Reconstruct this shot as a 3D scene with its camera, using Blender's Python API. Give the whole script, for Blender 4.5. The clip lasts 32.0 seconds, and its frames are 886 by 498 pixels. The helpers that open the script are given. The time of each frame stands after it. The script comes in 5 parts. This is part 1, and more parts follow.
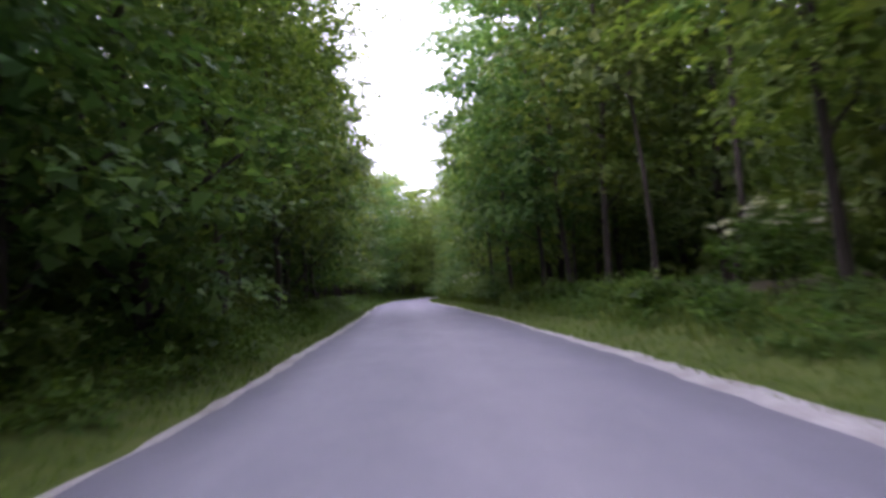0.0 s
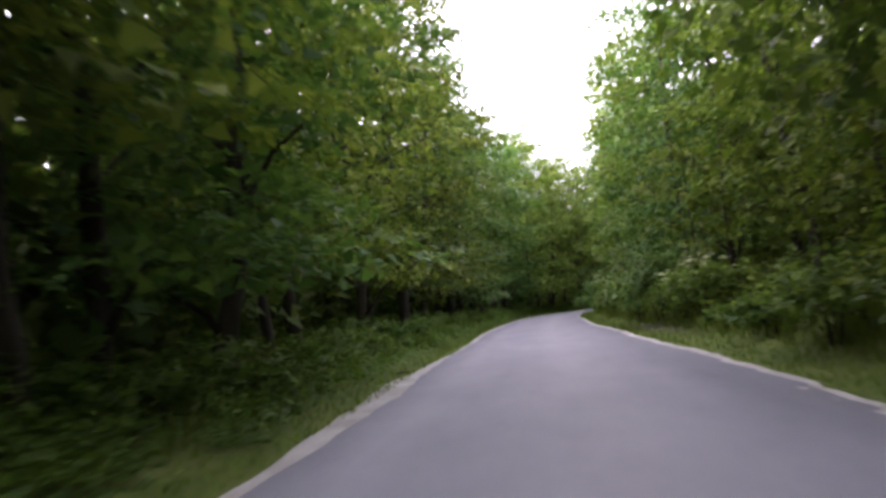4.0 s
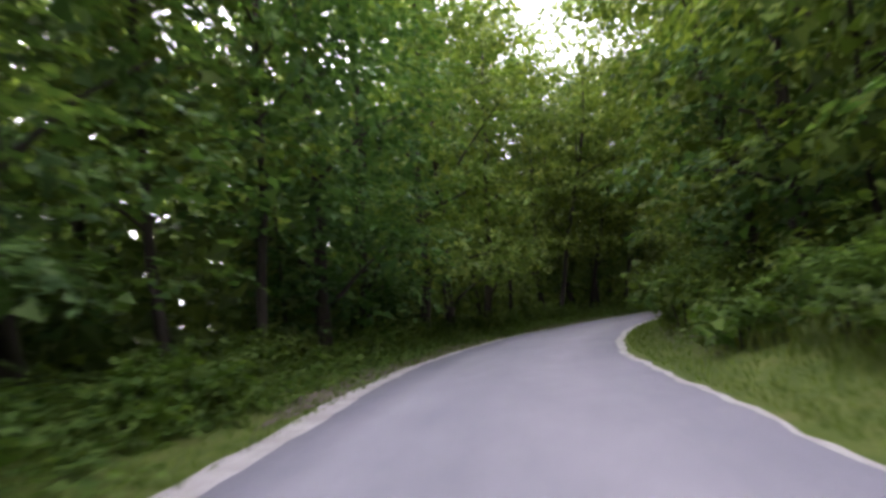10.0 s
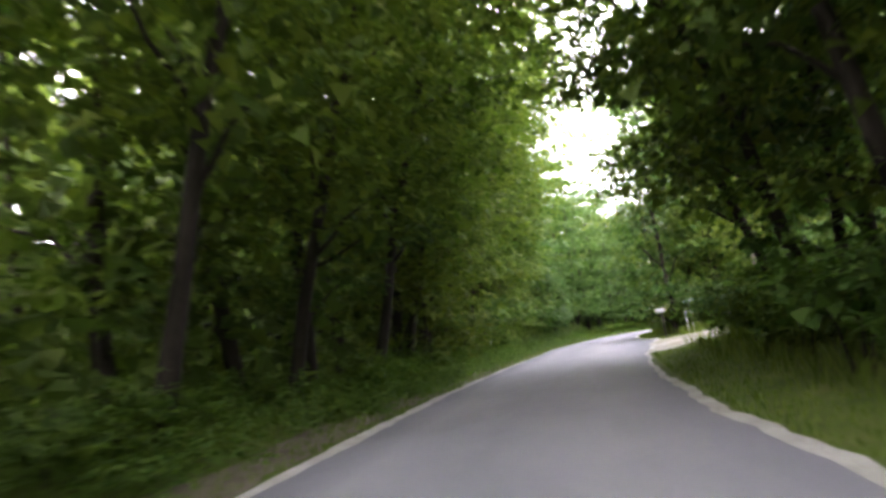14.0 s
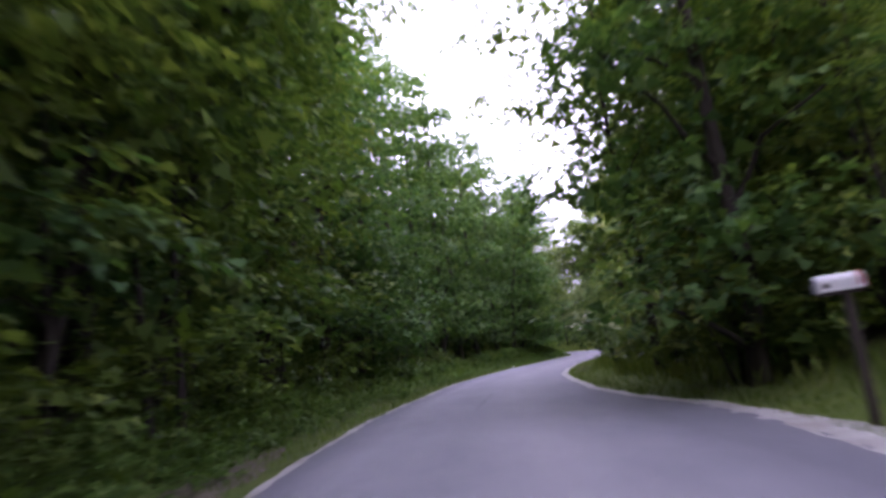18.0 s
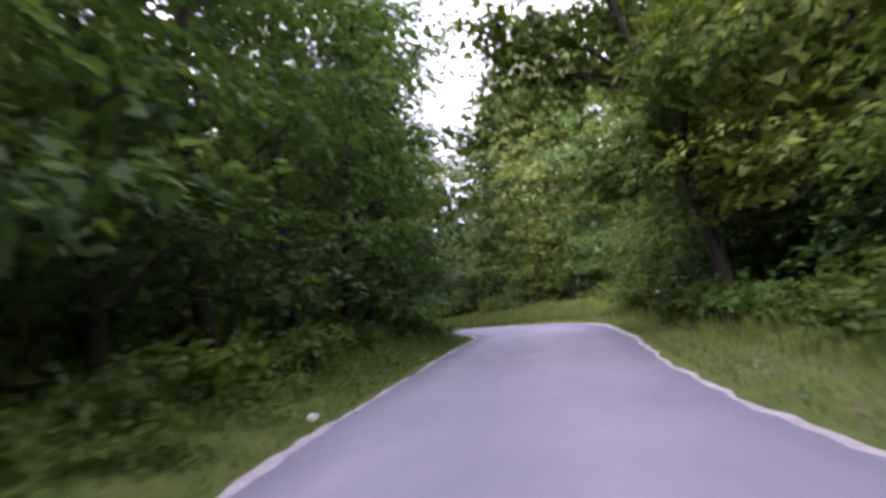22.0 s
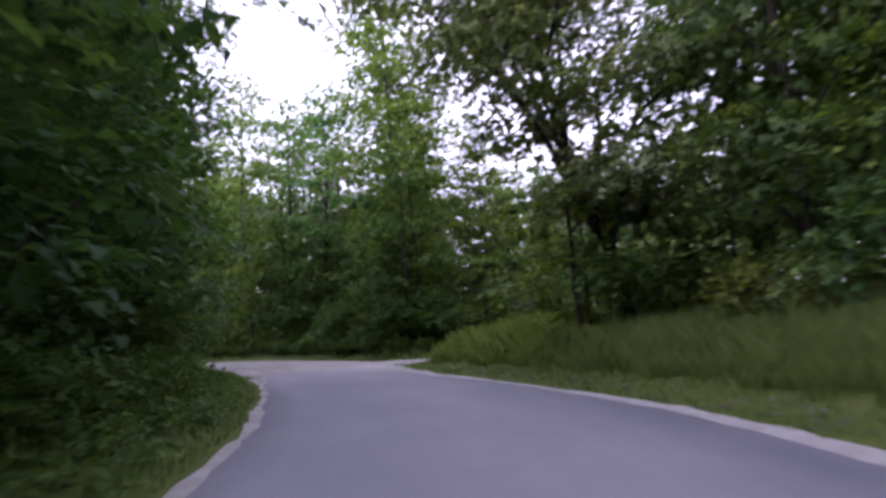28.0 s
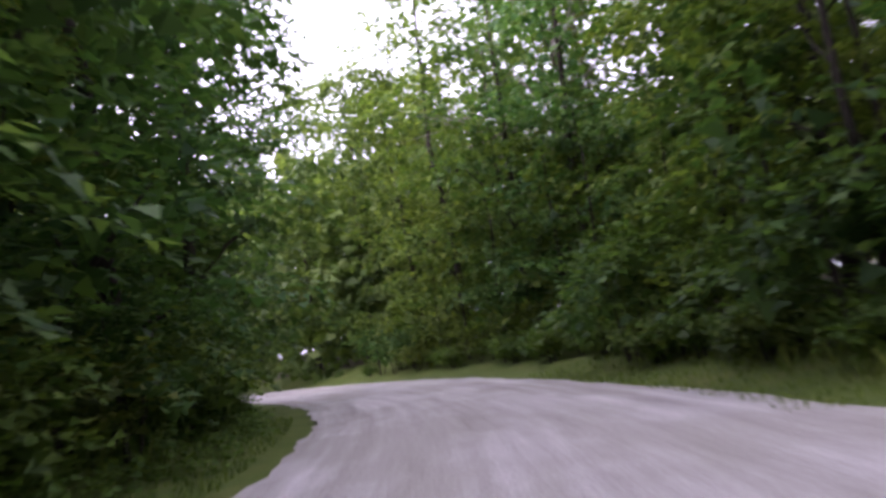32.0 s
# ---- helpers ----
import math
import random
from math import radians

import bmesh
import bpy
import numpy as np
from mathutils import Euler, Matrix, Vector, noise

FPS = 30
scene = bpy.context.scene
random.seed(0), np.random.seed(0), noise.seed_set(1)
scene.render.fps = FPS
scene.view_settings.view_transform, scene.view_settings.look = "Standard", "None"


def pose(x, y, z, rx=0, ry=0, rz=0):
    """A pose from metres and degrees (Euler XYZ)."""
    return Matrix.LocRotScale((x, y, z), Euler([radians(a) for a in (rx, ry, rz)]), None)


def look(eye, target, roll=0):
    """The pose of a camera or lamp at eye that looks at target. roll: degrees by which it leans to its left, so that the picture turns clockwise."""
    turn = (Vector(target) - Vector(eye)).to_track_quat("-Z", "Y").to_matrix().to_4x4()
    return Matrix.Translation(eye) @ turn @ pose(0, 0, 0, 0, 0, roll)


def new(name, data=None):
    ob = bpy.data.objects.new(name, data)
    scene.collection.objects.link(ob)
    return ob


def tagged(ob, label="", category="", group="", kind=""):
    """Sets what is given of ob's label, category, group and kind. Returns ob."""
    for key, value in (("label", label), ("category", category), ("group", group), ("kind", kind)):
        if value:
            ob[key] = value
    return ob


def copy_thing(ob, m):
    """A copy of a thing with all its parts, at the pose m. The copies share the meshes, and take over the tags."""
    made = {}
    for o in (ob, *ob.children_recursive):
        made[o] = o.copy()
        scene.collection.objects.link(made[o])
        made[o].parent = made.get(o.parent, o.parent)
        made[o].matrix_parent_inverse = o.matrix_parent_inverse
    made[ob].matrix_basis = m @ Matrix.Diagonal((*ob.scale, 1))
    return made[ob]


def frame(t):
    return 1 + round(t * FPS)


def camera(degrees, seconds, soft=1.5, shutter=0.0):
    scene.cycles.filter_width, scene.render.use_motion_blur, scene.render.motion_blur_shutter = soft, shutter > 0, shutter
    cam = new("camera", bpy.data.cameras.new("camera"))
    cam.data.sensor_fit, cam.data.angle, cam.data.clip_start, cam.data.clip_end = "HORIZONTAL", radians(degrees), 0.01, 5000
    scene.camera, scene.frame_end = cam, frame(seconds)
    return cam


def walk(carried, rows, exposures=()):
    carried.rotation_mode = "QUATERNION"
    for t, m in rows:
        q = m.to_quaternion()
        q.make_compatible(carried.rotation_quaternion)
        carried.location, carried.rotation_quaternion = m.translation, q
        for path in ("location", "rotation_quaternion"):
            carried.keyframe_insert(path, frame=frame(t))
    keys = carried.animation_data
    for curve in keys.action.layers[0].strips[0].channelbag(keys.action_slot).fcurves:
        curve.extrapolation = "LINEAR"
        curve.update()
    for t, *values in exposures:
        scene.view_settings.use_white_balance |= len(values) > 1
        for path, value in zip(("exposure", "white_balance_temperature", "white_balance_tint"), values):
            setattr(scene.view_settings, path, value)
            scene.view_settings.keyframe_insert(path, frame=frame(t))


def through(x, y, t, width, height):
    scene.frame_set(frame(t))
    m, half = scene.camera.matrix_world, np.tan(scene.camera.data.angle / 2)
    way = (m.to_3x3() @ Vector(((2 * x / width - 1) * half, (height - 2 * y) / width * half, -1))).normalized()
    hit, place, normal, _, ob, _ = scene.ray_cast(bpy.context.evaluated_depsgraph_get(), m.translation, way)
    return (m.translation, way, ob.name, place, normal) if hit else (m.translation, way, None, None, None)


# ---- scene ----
cam = camera(64.3, 32.0, 3.2, 0.6)

PATH = [
    (0, (0.0, 0.0, 1.289), (0.008, 1.997, 1.403), -3.9),
    (0.5, (0.033, 4.273, 1.299), (-0.066, 6.263, 1.479), -3.5),
    (1, (-0.102, 8.469, 1.293), (-0.271, 10.453, 1.475), -3.8),
    (1.5, (-0.291, 12.728, 1.254), (-0.515, 14.707, 1.436), -4.4),
    (2, (-0.589, 17.057, 1.233), (-0.837, 19.033, 1.416), -5.0),
    (2.5, (-0.825, 21.411, 1.254), (-1.093, 23.385, 1.436), -5.5),
    (4.5, (-1.987, 38.51, 1.358), (-2.371, 40.464, 1.535), -5.2),
    (5, (-2.376, 42.757, 1.355), (-2.721, 44.717, 1.551), -4.5),
    (5.5, (-2.7, 46.876, 1.342), (-3.046, 48.841, 1.476), -5.4),
    (6, (-2.957, 51.024, 1.313), (-3.316, 52.988, 1.428), -6.0),
    (6.5, (-3.181, 55.164, 1.292), (-3.516, 57.127, 1.474), -4.1),
    (7, (-3.356, 59.608, 1.271), (-3.658, 61.576, 1.453), -3.0),
    (7.5, (-3.596, 64.246, 1.278), (-3.908, 66.215, 1.441), -3.7),
    (8, (-3.901, 68.893, 1.292), (-4.192, 70.865, 1.452), -4.1),
    (8.5, (-4.205, 73.414, 1.327), (-4.443, 75.393, 1.493), -4.2),
    (9, (-4.333, 77.795, 1.338), (-4.534, 79.777, 1.521), -5.1),
    (9.5, (-4.389, 82.193, 1.33), (-4.555, 84.177, 1.523), -5.7),
    (10, (-4.441, 86.628, 1.301), (-4.588, 88.614, 1.485), -5.9),
    (10.5, (-4.429, 91.042, 1.268), (-4.559, 93.027, 1.475), -5.9),
    (11, (-4.358, 95.489, 1.281), (-4.495, 97.471, 1.509), -5.8),
    (11.5, (-4.251, 99.895, 1.298), (-4.29, 101.884, 1.506), -5.3),
    (12, (-3.988, 104.163, 1.307), (-3.902, 106.151, 1.509), -4.9),
    (12.5, (-3.475, 108.432, 1.278), (-3.25, 110.409, 1.478), -5.4),
    (13, (-2.576, 112.736, 1.221), (-2.195, 114.68, 1.491), -6.9),
    (13.5, (-1.436, 116.685, 1.203), (-0.899, 118.587, 1.513), -7.0),
    (14, (-0.256, 120.332, 1.194), (0.422, 122.194, 1.466), -7.3),
    (14.5, (1.175, 123.754, 1.245), (1.983, 125.562, 1.525), -7.7),
    (16.5, (8.813, 137.674, 1.313), (9.809, 139.387, 1.586), -7.1),
    (17, (11.584, 141.768, 1.299), (12.597, 143.471, 1.57), -7.2),
    (17.5, (14.253, 145.756, 1.292), (15.276, 147.452, 1.572), -6.8),
    (18, (16.761, 149.665, 1.318), (17.768, 151.367, 1.618), -6.4),
    (18.5, (19.608, 154.08, 1.291), (20.604, 155.792, 1.566), -6.1),
    (19, (22.45, 158.566, 1.267), (23.445, 160.283, 1.513), -5.8),
    (19.5, (25.172, 162.67, 1.311), (26.18, 164.382, 1.543), -5.2),
    (20, (27.845, 166.666, 1.342), (28.895, 168.352, 1.575), -5.7),
    (20.5, (30.752, 170.806, 1.339), (31.88, 172.442, 1.565), -6.8),
    (21, (34.127, 174.943, 1.325), (35.335, 176.523, 1.535), -7.1),
    (21.5, (37.502, 178.9, 1.321), (38.784, 180.424, 1.512), -7.2),
    (22, (40.845, 182.376, 1.303), (42.185, 183.849, 1.489), -6.6),
    (22.5, (44.094, 185.516, 1.274), (45.497, 186.93, 1.462), -6.0),
    (23, (47.318, 188.508, 1.27), (48.768, 189.869, 1.483), -6.2),
    (23.5, (50.525, 191.377, 1.286), (52.012, 192.69, 1.541), -6.5),
    (24, (53.655, 193.922, 1.276), (55.157, 195.209, 1.573), -6.2),
    (24.5, (56.62, 196.285, 1.167), (58.103, 197.589, 1.484), -6.5),
    (26.5, (67.796, 206.25, 1.256), (68.943, 207.862, 1.55), -5.8),
    (27, (69.673, 208.629, 1.199), (70.691, 210.329, 1.469), -5.0),
    (27.5, (71.523, 211.293, 1.223), (72.403, 213.071, 1.475), -4.2),
    (28, (73.086, 214.269, 1.24), (73.847, 216.106, 1.461), -4.2),
    (28.5, (74.389, 217.293, 1.318), (75.039, 219.175, 1.511), -4.2),
    (29, (75.459, 220.023, 1.344), (75.984, 221.946, 1.513), -4.7),
    (29.5, (76.257, 222.652, 1.335), (76.671, 224.602, 1.494), -5.2),
    (30, (76.79, 225.493, 1.382), (77.144, 227.456, 1.534), -6.1),
    (30.5, (77.11, 228.448, 1.294), (77.431, 230.416, 1.45), -7.1),
    (31, (77.469, 231.297, 1.185), (77.737, 233.271, 1.362), -8.1),
    (31.5, (77.783, 234.145, 1.135), (77.971, 236.124, 1.348), -8.8),
    (32, (78.082, 236.915, 1.11), (78.151, 238.896, 1.379), -9.0),
]
walk(cam, [(t, look(eye, target, roll)) for t, eye, target, roll in PATH], [(0, 2.45, 5800, 41), (1.2, 2.12, 5900, 39), (3, 2.27, 6300, 35), (5.5, 2.7, 6300, 32), (7.5, 2.6, 6200, 32), (10, 2.85, 6200, 31), (11.5, 3.27, 5800, 42), (12.8, 3.25, 5550, 43), (14.2, 3.7, 6600, 23), (15.7, 3.2, 6200, 25), (18, 2.27, 5700, 46), (19, 1.95, 5800, 44), (20, 2.3, 5900, 42), (21, 2.3, 6000, 41), (22.3, 2.25, 5800, 47), (24.5, 2.05, 6200, 40), (26.5, 1.45, 5700, 41), (28.2, 1.45, 5600, 43), (29, 1.65, 6000, 41), (30, 2.15, 6200, 42), (31, 2.05, 6000, 40), (32, 1.9, 5900, 42)])

# ---- light ----
world = bpy.data.worlds.new("sky")
scene.world = world
world.use_nodes = True
wn = world.node_tree
sky = wn.nodes.new("ShaderNodeTexSky")
sky.sky_type = "NISHITA"
sky.sun_disc = False
sky.sun_elevation = radians(34)
sky.sun_rotation = radians(-110)
sky.dust_density = 9.0
sky.air_density = 1.0
sky.ozone_density = 1.0
wn.nodes["Background"].inputs[1].default_value = 0.15
cloud = wn.nodes.new("ShaderNodeHueSaturation")  # thin overcast: the blue is washed out
cloud.inputs["Saturation"].default_value = 0.22
wn.links.new(sky.outputs[0], cloud.inputs["Color"])
veil = wn.nodes.new("ShaderNodeMix")  # an even cloud sheet before most of it
veil.data_type, veil.inputs[0].default_value = "RGBA", 0.6
veil.inputs[7].default_value = (8.0, 8.1, 8.3, 1)
wn.links.new(cloud.outputs[0], veil.inputs[6])
wn.links.new(veil.outputs[2], wn.nodes["Background"].inputs[0])
sun = new("sun", bpy.data.lights.new("sun", "SUN"))
sun.data.energy, sun.data.angle, sun.data.color = 1.2, radians(25), (1.0, 0.95, 0.88)
sun.matrix_world = look((0, 0, 0), (math.sin(radians(110)) * math.cos(radians(34)), -math.cos(radians(110)) * math.cos(radians(34)), -math.sin(radians(34))))
rng = np.random.default_rng(7)


# ---- materials ----
def ramp(nt, pairs):
    r = nt.nodes.new("ShaderNodeValToRGB")
    while len(r.color_ramp.elements) < len(pairs):
        r.color_ramp.elements.new(0.5)
    for e, (p, c) in zip(r.color_ramp.elements, pairs):
        e.position, e.color = p, (*c, 1)
    return r


def noise_node(nt, scale, detail=4, rough=0.55, stretch=(1, 1, 1), coord="Object"):
    tc, mp, n = nt.nodes.new("ShaderNodeTexCoord"), nt.nodes.new("ShaderNodeMapping"), nt.nodes.new("ShaderNodeTexNoise")
    mp.inputs["Scale"].default_value = stretch
    n.inputs["Scale"].default_value, n.inputs["Detail"].default_value, n.inputs["Roughness"].default_value = scale, detail, rough
    nt.links.new(tc.outputs[coord], mp.inputs[0])
    nt.links.new(mp.outputs[0], n.inputs["Vector"])
    return n


def mixed(nt, kind, fac, a, b):
    m = nt.nodes.new("ShaderNodeMix")
    m.data_type, m.blend_type = "RGBA", kind
    if isinstance(fac, (int, float)):
        m.inputs[0].default_value = fac
    else:
        nt.links.new(fac, m.inputs[0])
    for k, v in ((6, a), (7, b)):
        if isinstance(v, tuple):
            m.inputs[k].default_value = (*v, 1)
        else:
            nt.links.new(v, m.inputs[k])
    return m.outputs[2]


def surface(name, colours, scale, fine, rough=0.9, bump=0.3, stretch=(1, 1, 1), metal=0.0, grain=0.35):
    """Two scales of variation: broad blotches between the colours, and a fine grain with relief."""
    m = bpy.data.materials.new(name)
    m.use_nodes = True
    nt = m.node_tree
    b = nt.nodes["Principled BSDF"]
    broad, small = noise_node(nt, scale, 5, 0.6, stretch), noise_node(nt, fine, 3, 0.6, stretch)
    n = len(colours)
    r = ramp(nt, [(0.28 + 0.44 * i / max(1, n - 1), c) for i, c in enumerate(colours)])
    nt.links.new(broad.outputs[0], r.inputs[0])
    g = ramp(nt, [(0.3, (1 - grain,) * 3), (0.7, (1 + 0.0,) * 3)])
    nt.links.new(small.outputs[0], g.inputs[0])
    nt.links.new(mixed(nt, "MULTIPLY", 1.0, r.outputs[0], g.outputs[0]), b.inputs["Base Color"])
    b.inputs["Roughness"].default_value, b.inputs["Metallic"].default_value = rough, metal
    b.inputs["Specular IOR Level"].default_value = 0.3
    bp = nt.nodes.new("ShaderNodeBump")
    bp.inputs["Strength"].default_value, bp.inputs["Distance"].default_value = bump, 0.02
    nt.links.new(small.outputs[0], bp.inputs["Height"])
    nt.links.new(bp.outputs[0], b.inputs["Normal"])
    return m


def leaf_material(name, dark, mid, light, sheen=0.15, through=0.42):
    """Leaves: colour varies from leaf to leaf and from plant to plant; some light passes through the blade."""
    m = bpy.data.materials.new(name)
    m.use_nodes = True
    nt = m.node_tree
    b = nt.nodes["Principled BSDF"]
    out = nt.nodes["Material Output"]
    geo, info = nt.nodes.new("ShaderNodeNewGeometry"), nt.nodes.new("ShaderNodeObjectInfo")
    r = ramp(nt, [(0.0, dark), (0.55, mid), (1.0, light)])
    nt.links.new(geo.outputs["Random Per Island"], r.inputs[0])
    hsv = nt.nodes.new("ShaderNodeHueSaturation")
    rng_hue = nt.nodes.new("ShaderNodeMapRange")
    rng_hue.inputs["To Min"].default_value, rng_hue.inputs["To Max"].default_value = 0.487, 0.516
    rng_val = nt.nodes.new("ShaderNodeMapRange")
    rng_val.inputs["To Min"].default_value, rng_val.inputs["To Max"].default_value = 0.75, 1.25
    wob = nt.nodes.new("ShaderNodeMath")
    wob.operation = "FRACT"
    mul = nt.nodes.new("ShaderNodeMath")
    mul.operation, mul.inputs[1].default_value = "MULTIPLY", 7.31
    nt.links.new(info.outputs["Random"], mul.inputs[0])
    nt.links.new(mul.outputs[0], wob.inputs[0])
    nt.links.new(info.outputs["Random"], rng_hue.inputs["Value"])
    nt.links.new(wob.outputs[0], rng_val.inputs["Value"])
    nt.links.new(rng_hue.outputs[0], hsv.inputs["Hue"])
    nt.links.new(rng_val.outputs[0], hsv.inputs["Value"])
    nt.links.new(r.outputs[0], hsv.inputs["Color"])
    nt.links.new(hsv.outputs[0], b.inputs["Base Color"])
    b.inputs["Roughness"].default_value, b.inputs["Specular IOR Level"].default_value = 0.55, sheen
    t, mix = nt.nodes.new("ShaderNodeBsdfTranslucent"), nt.nodes.new("ShaderNodeMixShader")
    nt.links.new(mixed(nt, "MULTIPLY", 1.0, hsv.outputs[0], (1.25, 1.3, 0.55)), t.inputs["Color"])
    mix.inputs[0].default_value = through
    nt.links.new(b.outputs[0], mix.inputs[1])
    nt.links.new(t.outputs[0], mix.inputs[2])
    nt.links.new(mix.outputs[0], out.inputs["Surface"])
    return m


def plain(name, colour, rough=0.5, metal=0.0):
    """A small painted or bare thing, with faint dirt."""
    return surface(name, [tuple(c * 0.82 for c in colour), colour], 9, 60, rough, 0.08, metal=metal, grain=0.15)


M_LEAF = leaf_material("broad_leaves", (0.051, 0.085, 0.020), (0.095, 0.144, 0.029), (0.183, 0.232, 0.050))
# lit copy: sunlight is put into a lighter, yellower leaf colour
M_LEAF_SUN = leaf_material("sunlit_leaves", (0.069, 0.116, 0.023), (0.128, 0.189, 0.039), (0.216, 0.275, 0.067))
# blue-green variant; on shadowy_tree its colour stands in for shade
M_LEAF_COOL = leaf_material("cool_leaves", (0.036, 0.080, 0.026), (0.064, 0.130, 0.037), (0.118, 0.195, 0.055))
M_LEAF_PALE = leaf_material("pale_leaves", (0.14, 0.18, 0.075), (0.21, 0.255, 0.11), (0.30, 0.345, 0.165))
M_LEAF_FAR = leaf_material("far_leaves", (0.052, 0.084, 0.024), (0.085, 0.130, 0.035), (0.141, 0.186, 0.056))
M_WEED = leaf_material("weeds", (0.047, 0.092, 0.021), (0.082, 0.140, 0.030), (0.131, 0.195, 0.044))
M_GRASS = leaf_material("grass_blades", (0.063, 0.105, 0.021), (0.100, 0.150, 0.030), (0.168, 0.205, 0.057))
M_MEADOW = leaf_material("meadow_blades", (0.13, 0.19, 0.05), (0.165, 0.225, 0.065), (0.22, 0.265, 0.10), 0.1, 0.5)
M_PETAL = leaf_material("white_flowers", (0.60, 0.60, 0.52), (0.72, 0.72, 0.65), (0.8, 0.8, 0.75), 0.2, 0.2)
M_BARK = surface("bark", [(0.02, 0.017, 0.013), (0.04, 0.033, 0.026), (0.062, 0.053, 0.043)], 3, 22, 0.95, 0.9, (1, 1, 0.25))
M_BARK_PALE = surface("pale_bark", [(0.16, 0.14, 0.12), (0.26, 0.24, 0.21), (0.36, 0.34, 0.31)], 3, 20, 0.9, 0.6, (1, 1, 0.3))
M_SOIL = surface("forest_floor", [(0.035, 0.028, 0.018), (0.06, 0.055, 0.025), (0.05, 0.075, 0.022)], 0.6, 9, 1.0, 0.8)
M_TURF = surface("mown_verge", [(0.055, 0.09, 0.014), (0.085, 0.125, 0.018), (0.13, 0.145, 0.036)], 0.9, 30, 1.0, 0.8)
M_GRAVEL = surface("pale_gravel", [(0.36, 0.33, 0.31), (0.47, 0.445, 0.43), (0.58, 0.56, 0.55)], 1.1, 34, 0.95, 0.9, grain=0.4)
M_STONY = surface("stony_turf", [(0.10, 0.115, 0.04), (0.17, 0.16, 0.11), (0.30, 0.28, 0.25)], 2.2, 26, 0.95, 0.9, grain=0.5)
M_DIRT = surface("roadside_dirt", [(0.085, 0.07, 0.05), (0.15, 0.125, 0.095), (0.12, 0.12, 0.06)], 1.4, 26, 1.0, 0.9)


def asphalt_material():
    """Worn grey asphalt: aggregate grain, lighter wheel tracks, darker ragged margins, hairline cracks and old tar patches."""
    m = bpy.data.materials.new("worn_asphalt")
    m.use_nodes = True
    nt = m.node_tree
    b = nt.nodes["Principled BSDF"]
    uv, sep = nt.nodes.new("ShaderNodeUVMap"), nt.nodes.new("ShaderNodeSeparateXYZ")
    nt.links.new(uv.outputs[0], sep.inputs[0])
    wob = noise_node(nt, 0.35, 3, 0.6, (1, 0.12, 1), "UV")
    add = nt.nodes.new("ShaderNodeMath")
    add.operation = "ADD"
    nt.links.new(sep.outputs[0], add.inputs[0])
    nt.links.new(wob.outputs[0], add.inputs[1])
    tracks = ramp(nt, [(0.0, (0.135, 0.135, 0.162)), (0.10, (0.18, 0.18, 0.212)), (0.22, (0.262, 0.258, 0.294)), (0.42, (0.235, 0.232, 0.264)),
                       (0.62, (0.275, 0.266, 0.296)), (0.84, (0.215, 0.212, 0.246)), (0.96, (0.16, 0.16, 0.188))])
    mr = nt.nodes.new("ShaderNodeMapRange")
    mr.inputs["From Min"].default_value, mr.inputs["From Max"].default_value = -2.5, 3.5
    nt.links.new(add.outputs[0], mr.inputs["Value"])
    nt.links.new(mr.outputs[0], tracks.inputs[0])
    blot = noise_node(nt, 0.8, 6, 0.65, (1, 0.35, 1), "UV")
    blot_r = ramp(nt, [(0.3, (0.84, 0.84, 0.86)), (0.7, (1.08, 1.06, 1.06))])
    nt.links.new(blot.outputs[0], blot_r.inputs[0])
    c = mixed(nt, "MULTIPLY", 1.0, tracks.outputs[0], blot_r.outputs[0])
    fine = noise_node(nt, 95, 2, 0.7, (1, 1, 1), "UV")
    fine_r = ramp(nt, [(0.32, (0.72, 0.72, 0.72)), (0.68, (1.2, 1.2, 1.2))])
    nt.links.new(fine.outputs[0], fine_r.inputs[0])
    c = mixed(nt, "MULTIPLY", 1.0, c, fine_r.outputs[0])
    vo, warp = nt.nodes.new("ShaderNodeTexVoronoi"), noise_node(nt, 1.2, 4, 0.6, (1, 1, 1), "UV")
    vo.feature = "DISTANCE_TO_EDGE"
    vo.inputs["Scale"].default_value = 0.22
    nt.links.new(mixed(nt, "LINEAR_LIGHT", 0.35, uv.outputs[0], warp.outputs["Color"]), vo.inputs["Vector"])
    crack = ramp(nt, [(0.0, (0.68, 0.68, 0.68)), (0.007, (1, 1, 1))])
    nt.links.new(vo.outputs["Distance"], crack.inputs[0])
    where = noise_node(nt, 0.13, 2, 0.5, (1, 1, 1), "UV")
    where_r = ramp(nt, [(0.6, (0, 0, 0)), (0.76, (1, 1, 1))])
    nt.links.new(where.outputs[0], where_r.inputs[0])
    c = mixed(nt, "MULTIPLY", where_r.outputs[0], c, crack.outputs[0])
    along, dust = nt.nodes.new("ShaderNodeMapRange"), noise_node(nt, 0.9, 5, 0.65, (1, 0.15, 1), "UV")  # pale dust dragged onto the last metres
    along.inputs["From Min"].default_value, along.inputs["From Max"].default_value = 259.0, 269.0
    nt.links.new(sep.outputs[1], along.inputs["Value"])
    dust_r = ramp(nt, [(0.3, (0.25, 0.25, 0.25)), (0.7, (0.95, 0.95, 0.95))])
    nt.links.new(dust.outputs[0], dust_r.inputs[0])
    c = mixed(nt, "MIX", mixed(nt, "MULTIPLY", 1.0, dust_r.outputs[0], along.outputs[0]), c, (0.40, 0.375, 0.37))
    nt.links.new(c, b.inputs["Base Color"])
    b.inputs["Roughness"].default_value, b.inputs["Specular IOR Level"].default_value = 0.82, 0.35
    bp = nt.nodes.new("ShaderNodeBump")
    bp.inputs["Strength"].default_value, bp.inputs["Distance"].default_value = 0.4, 0.008
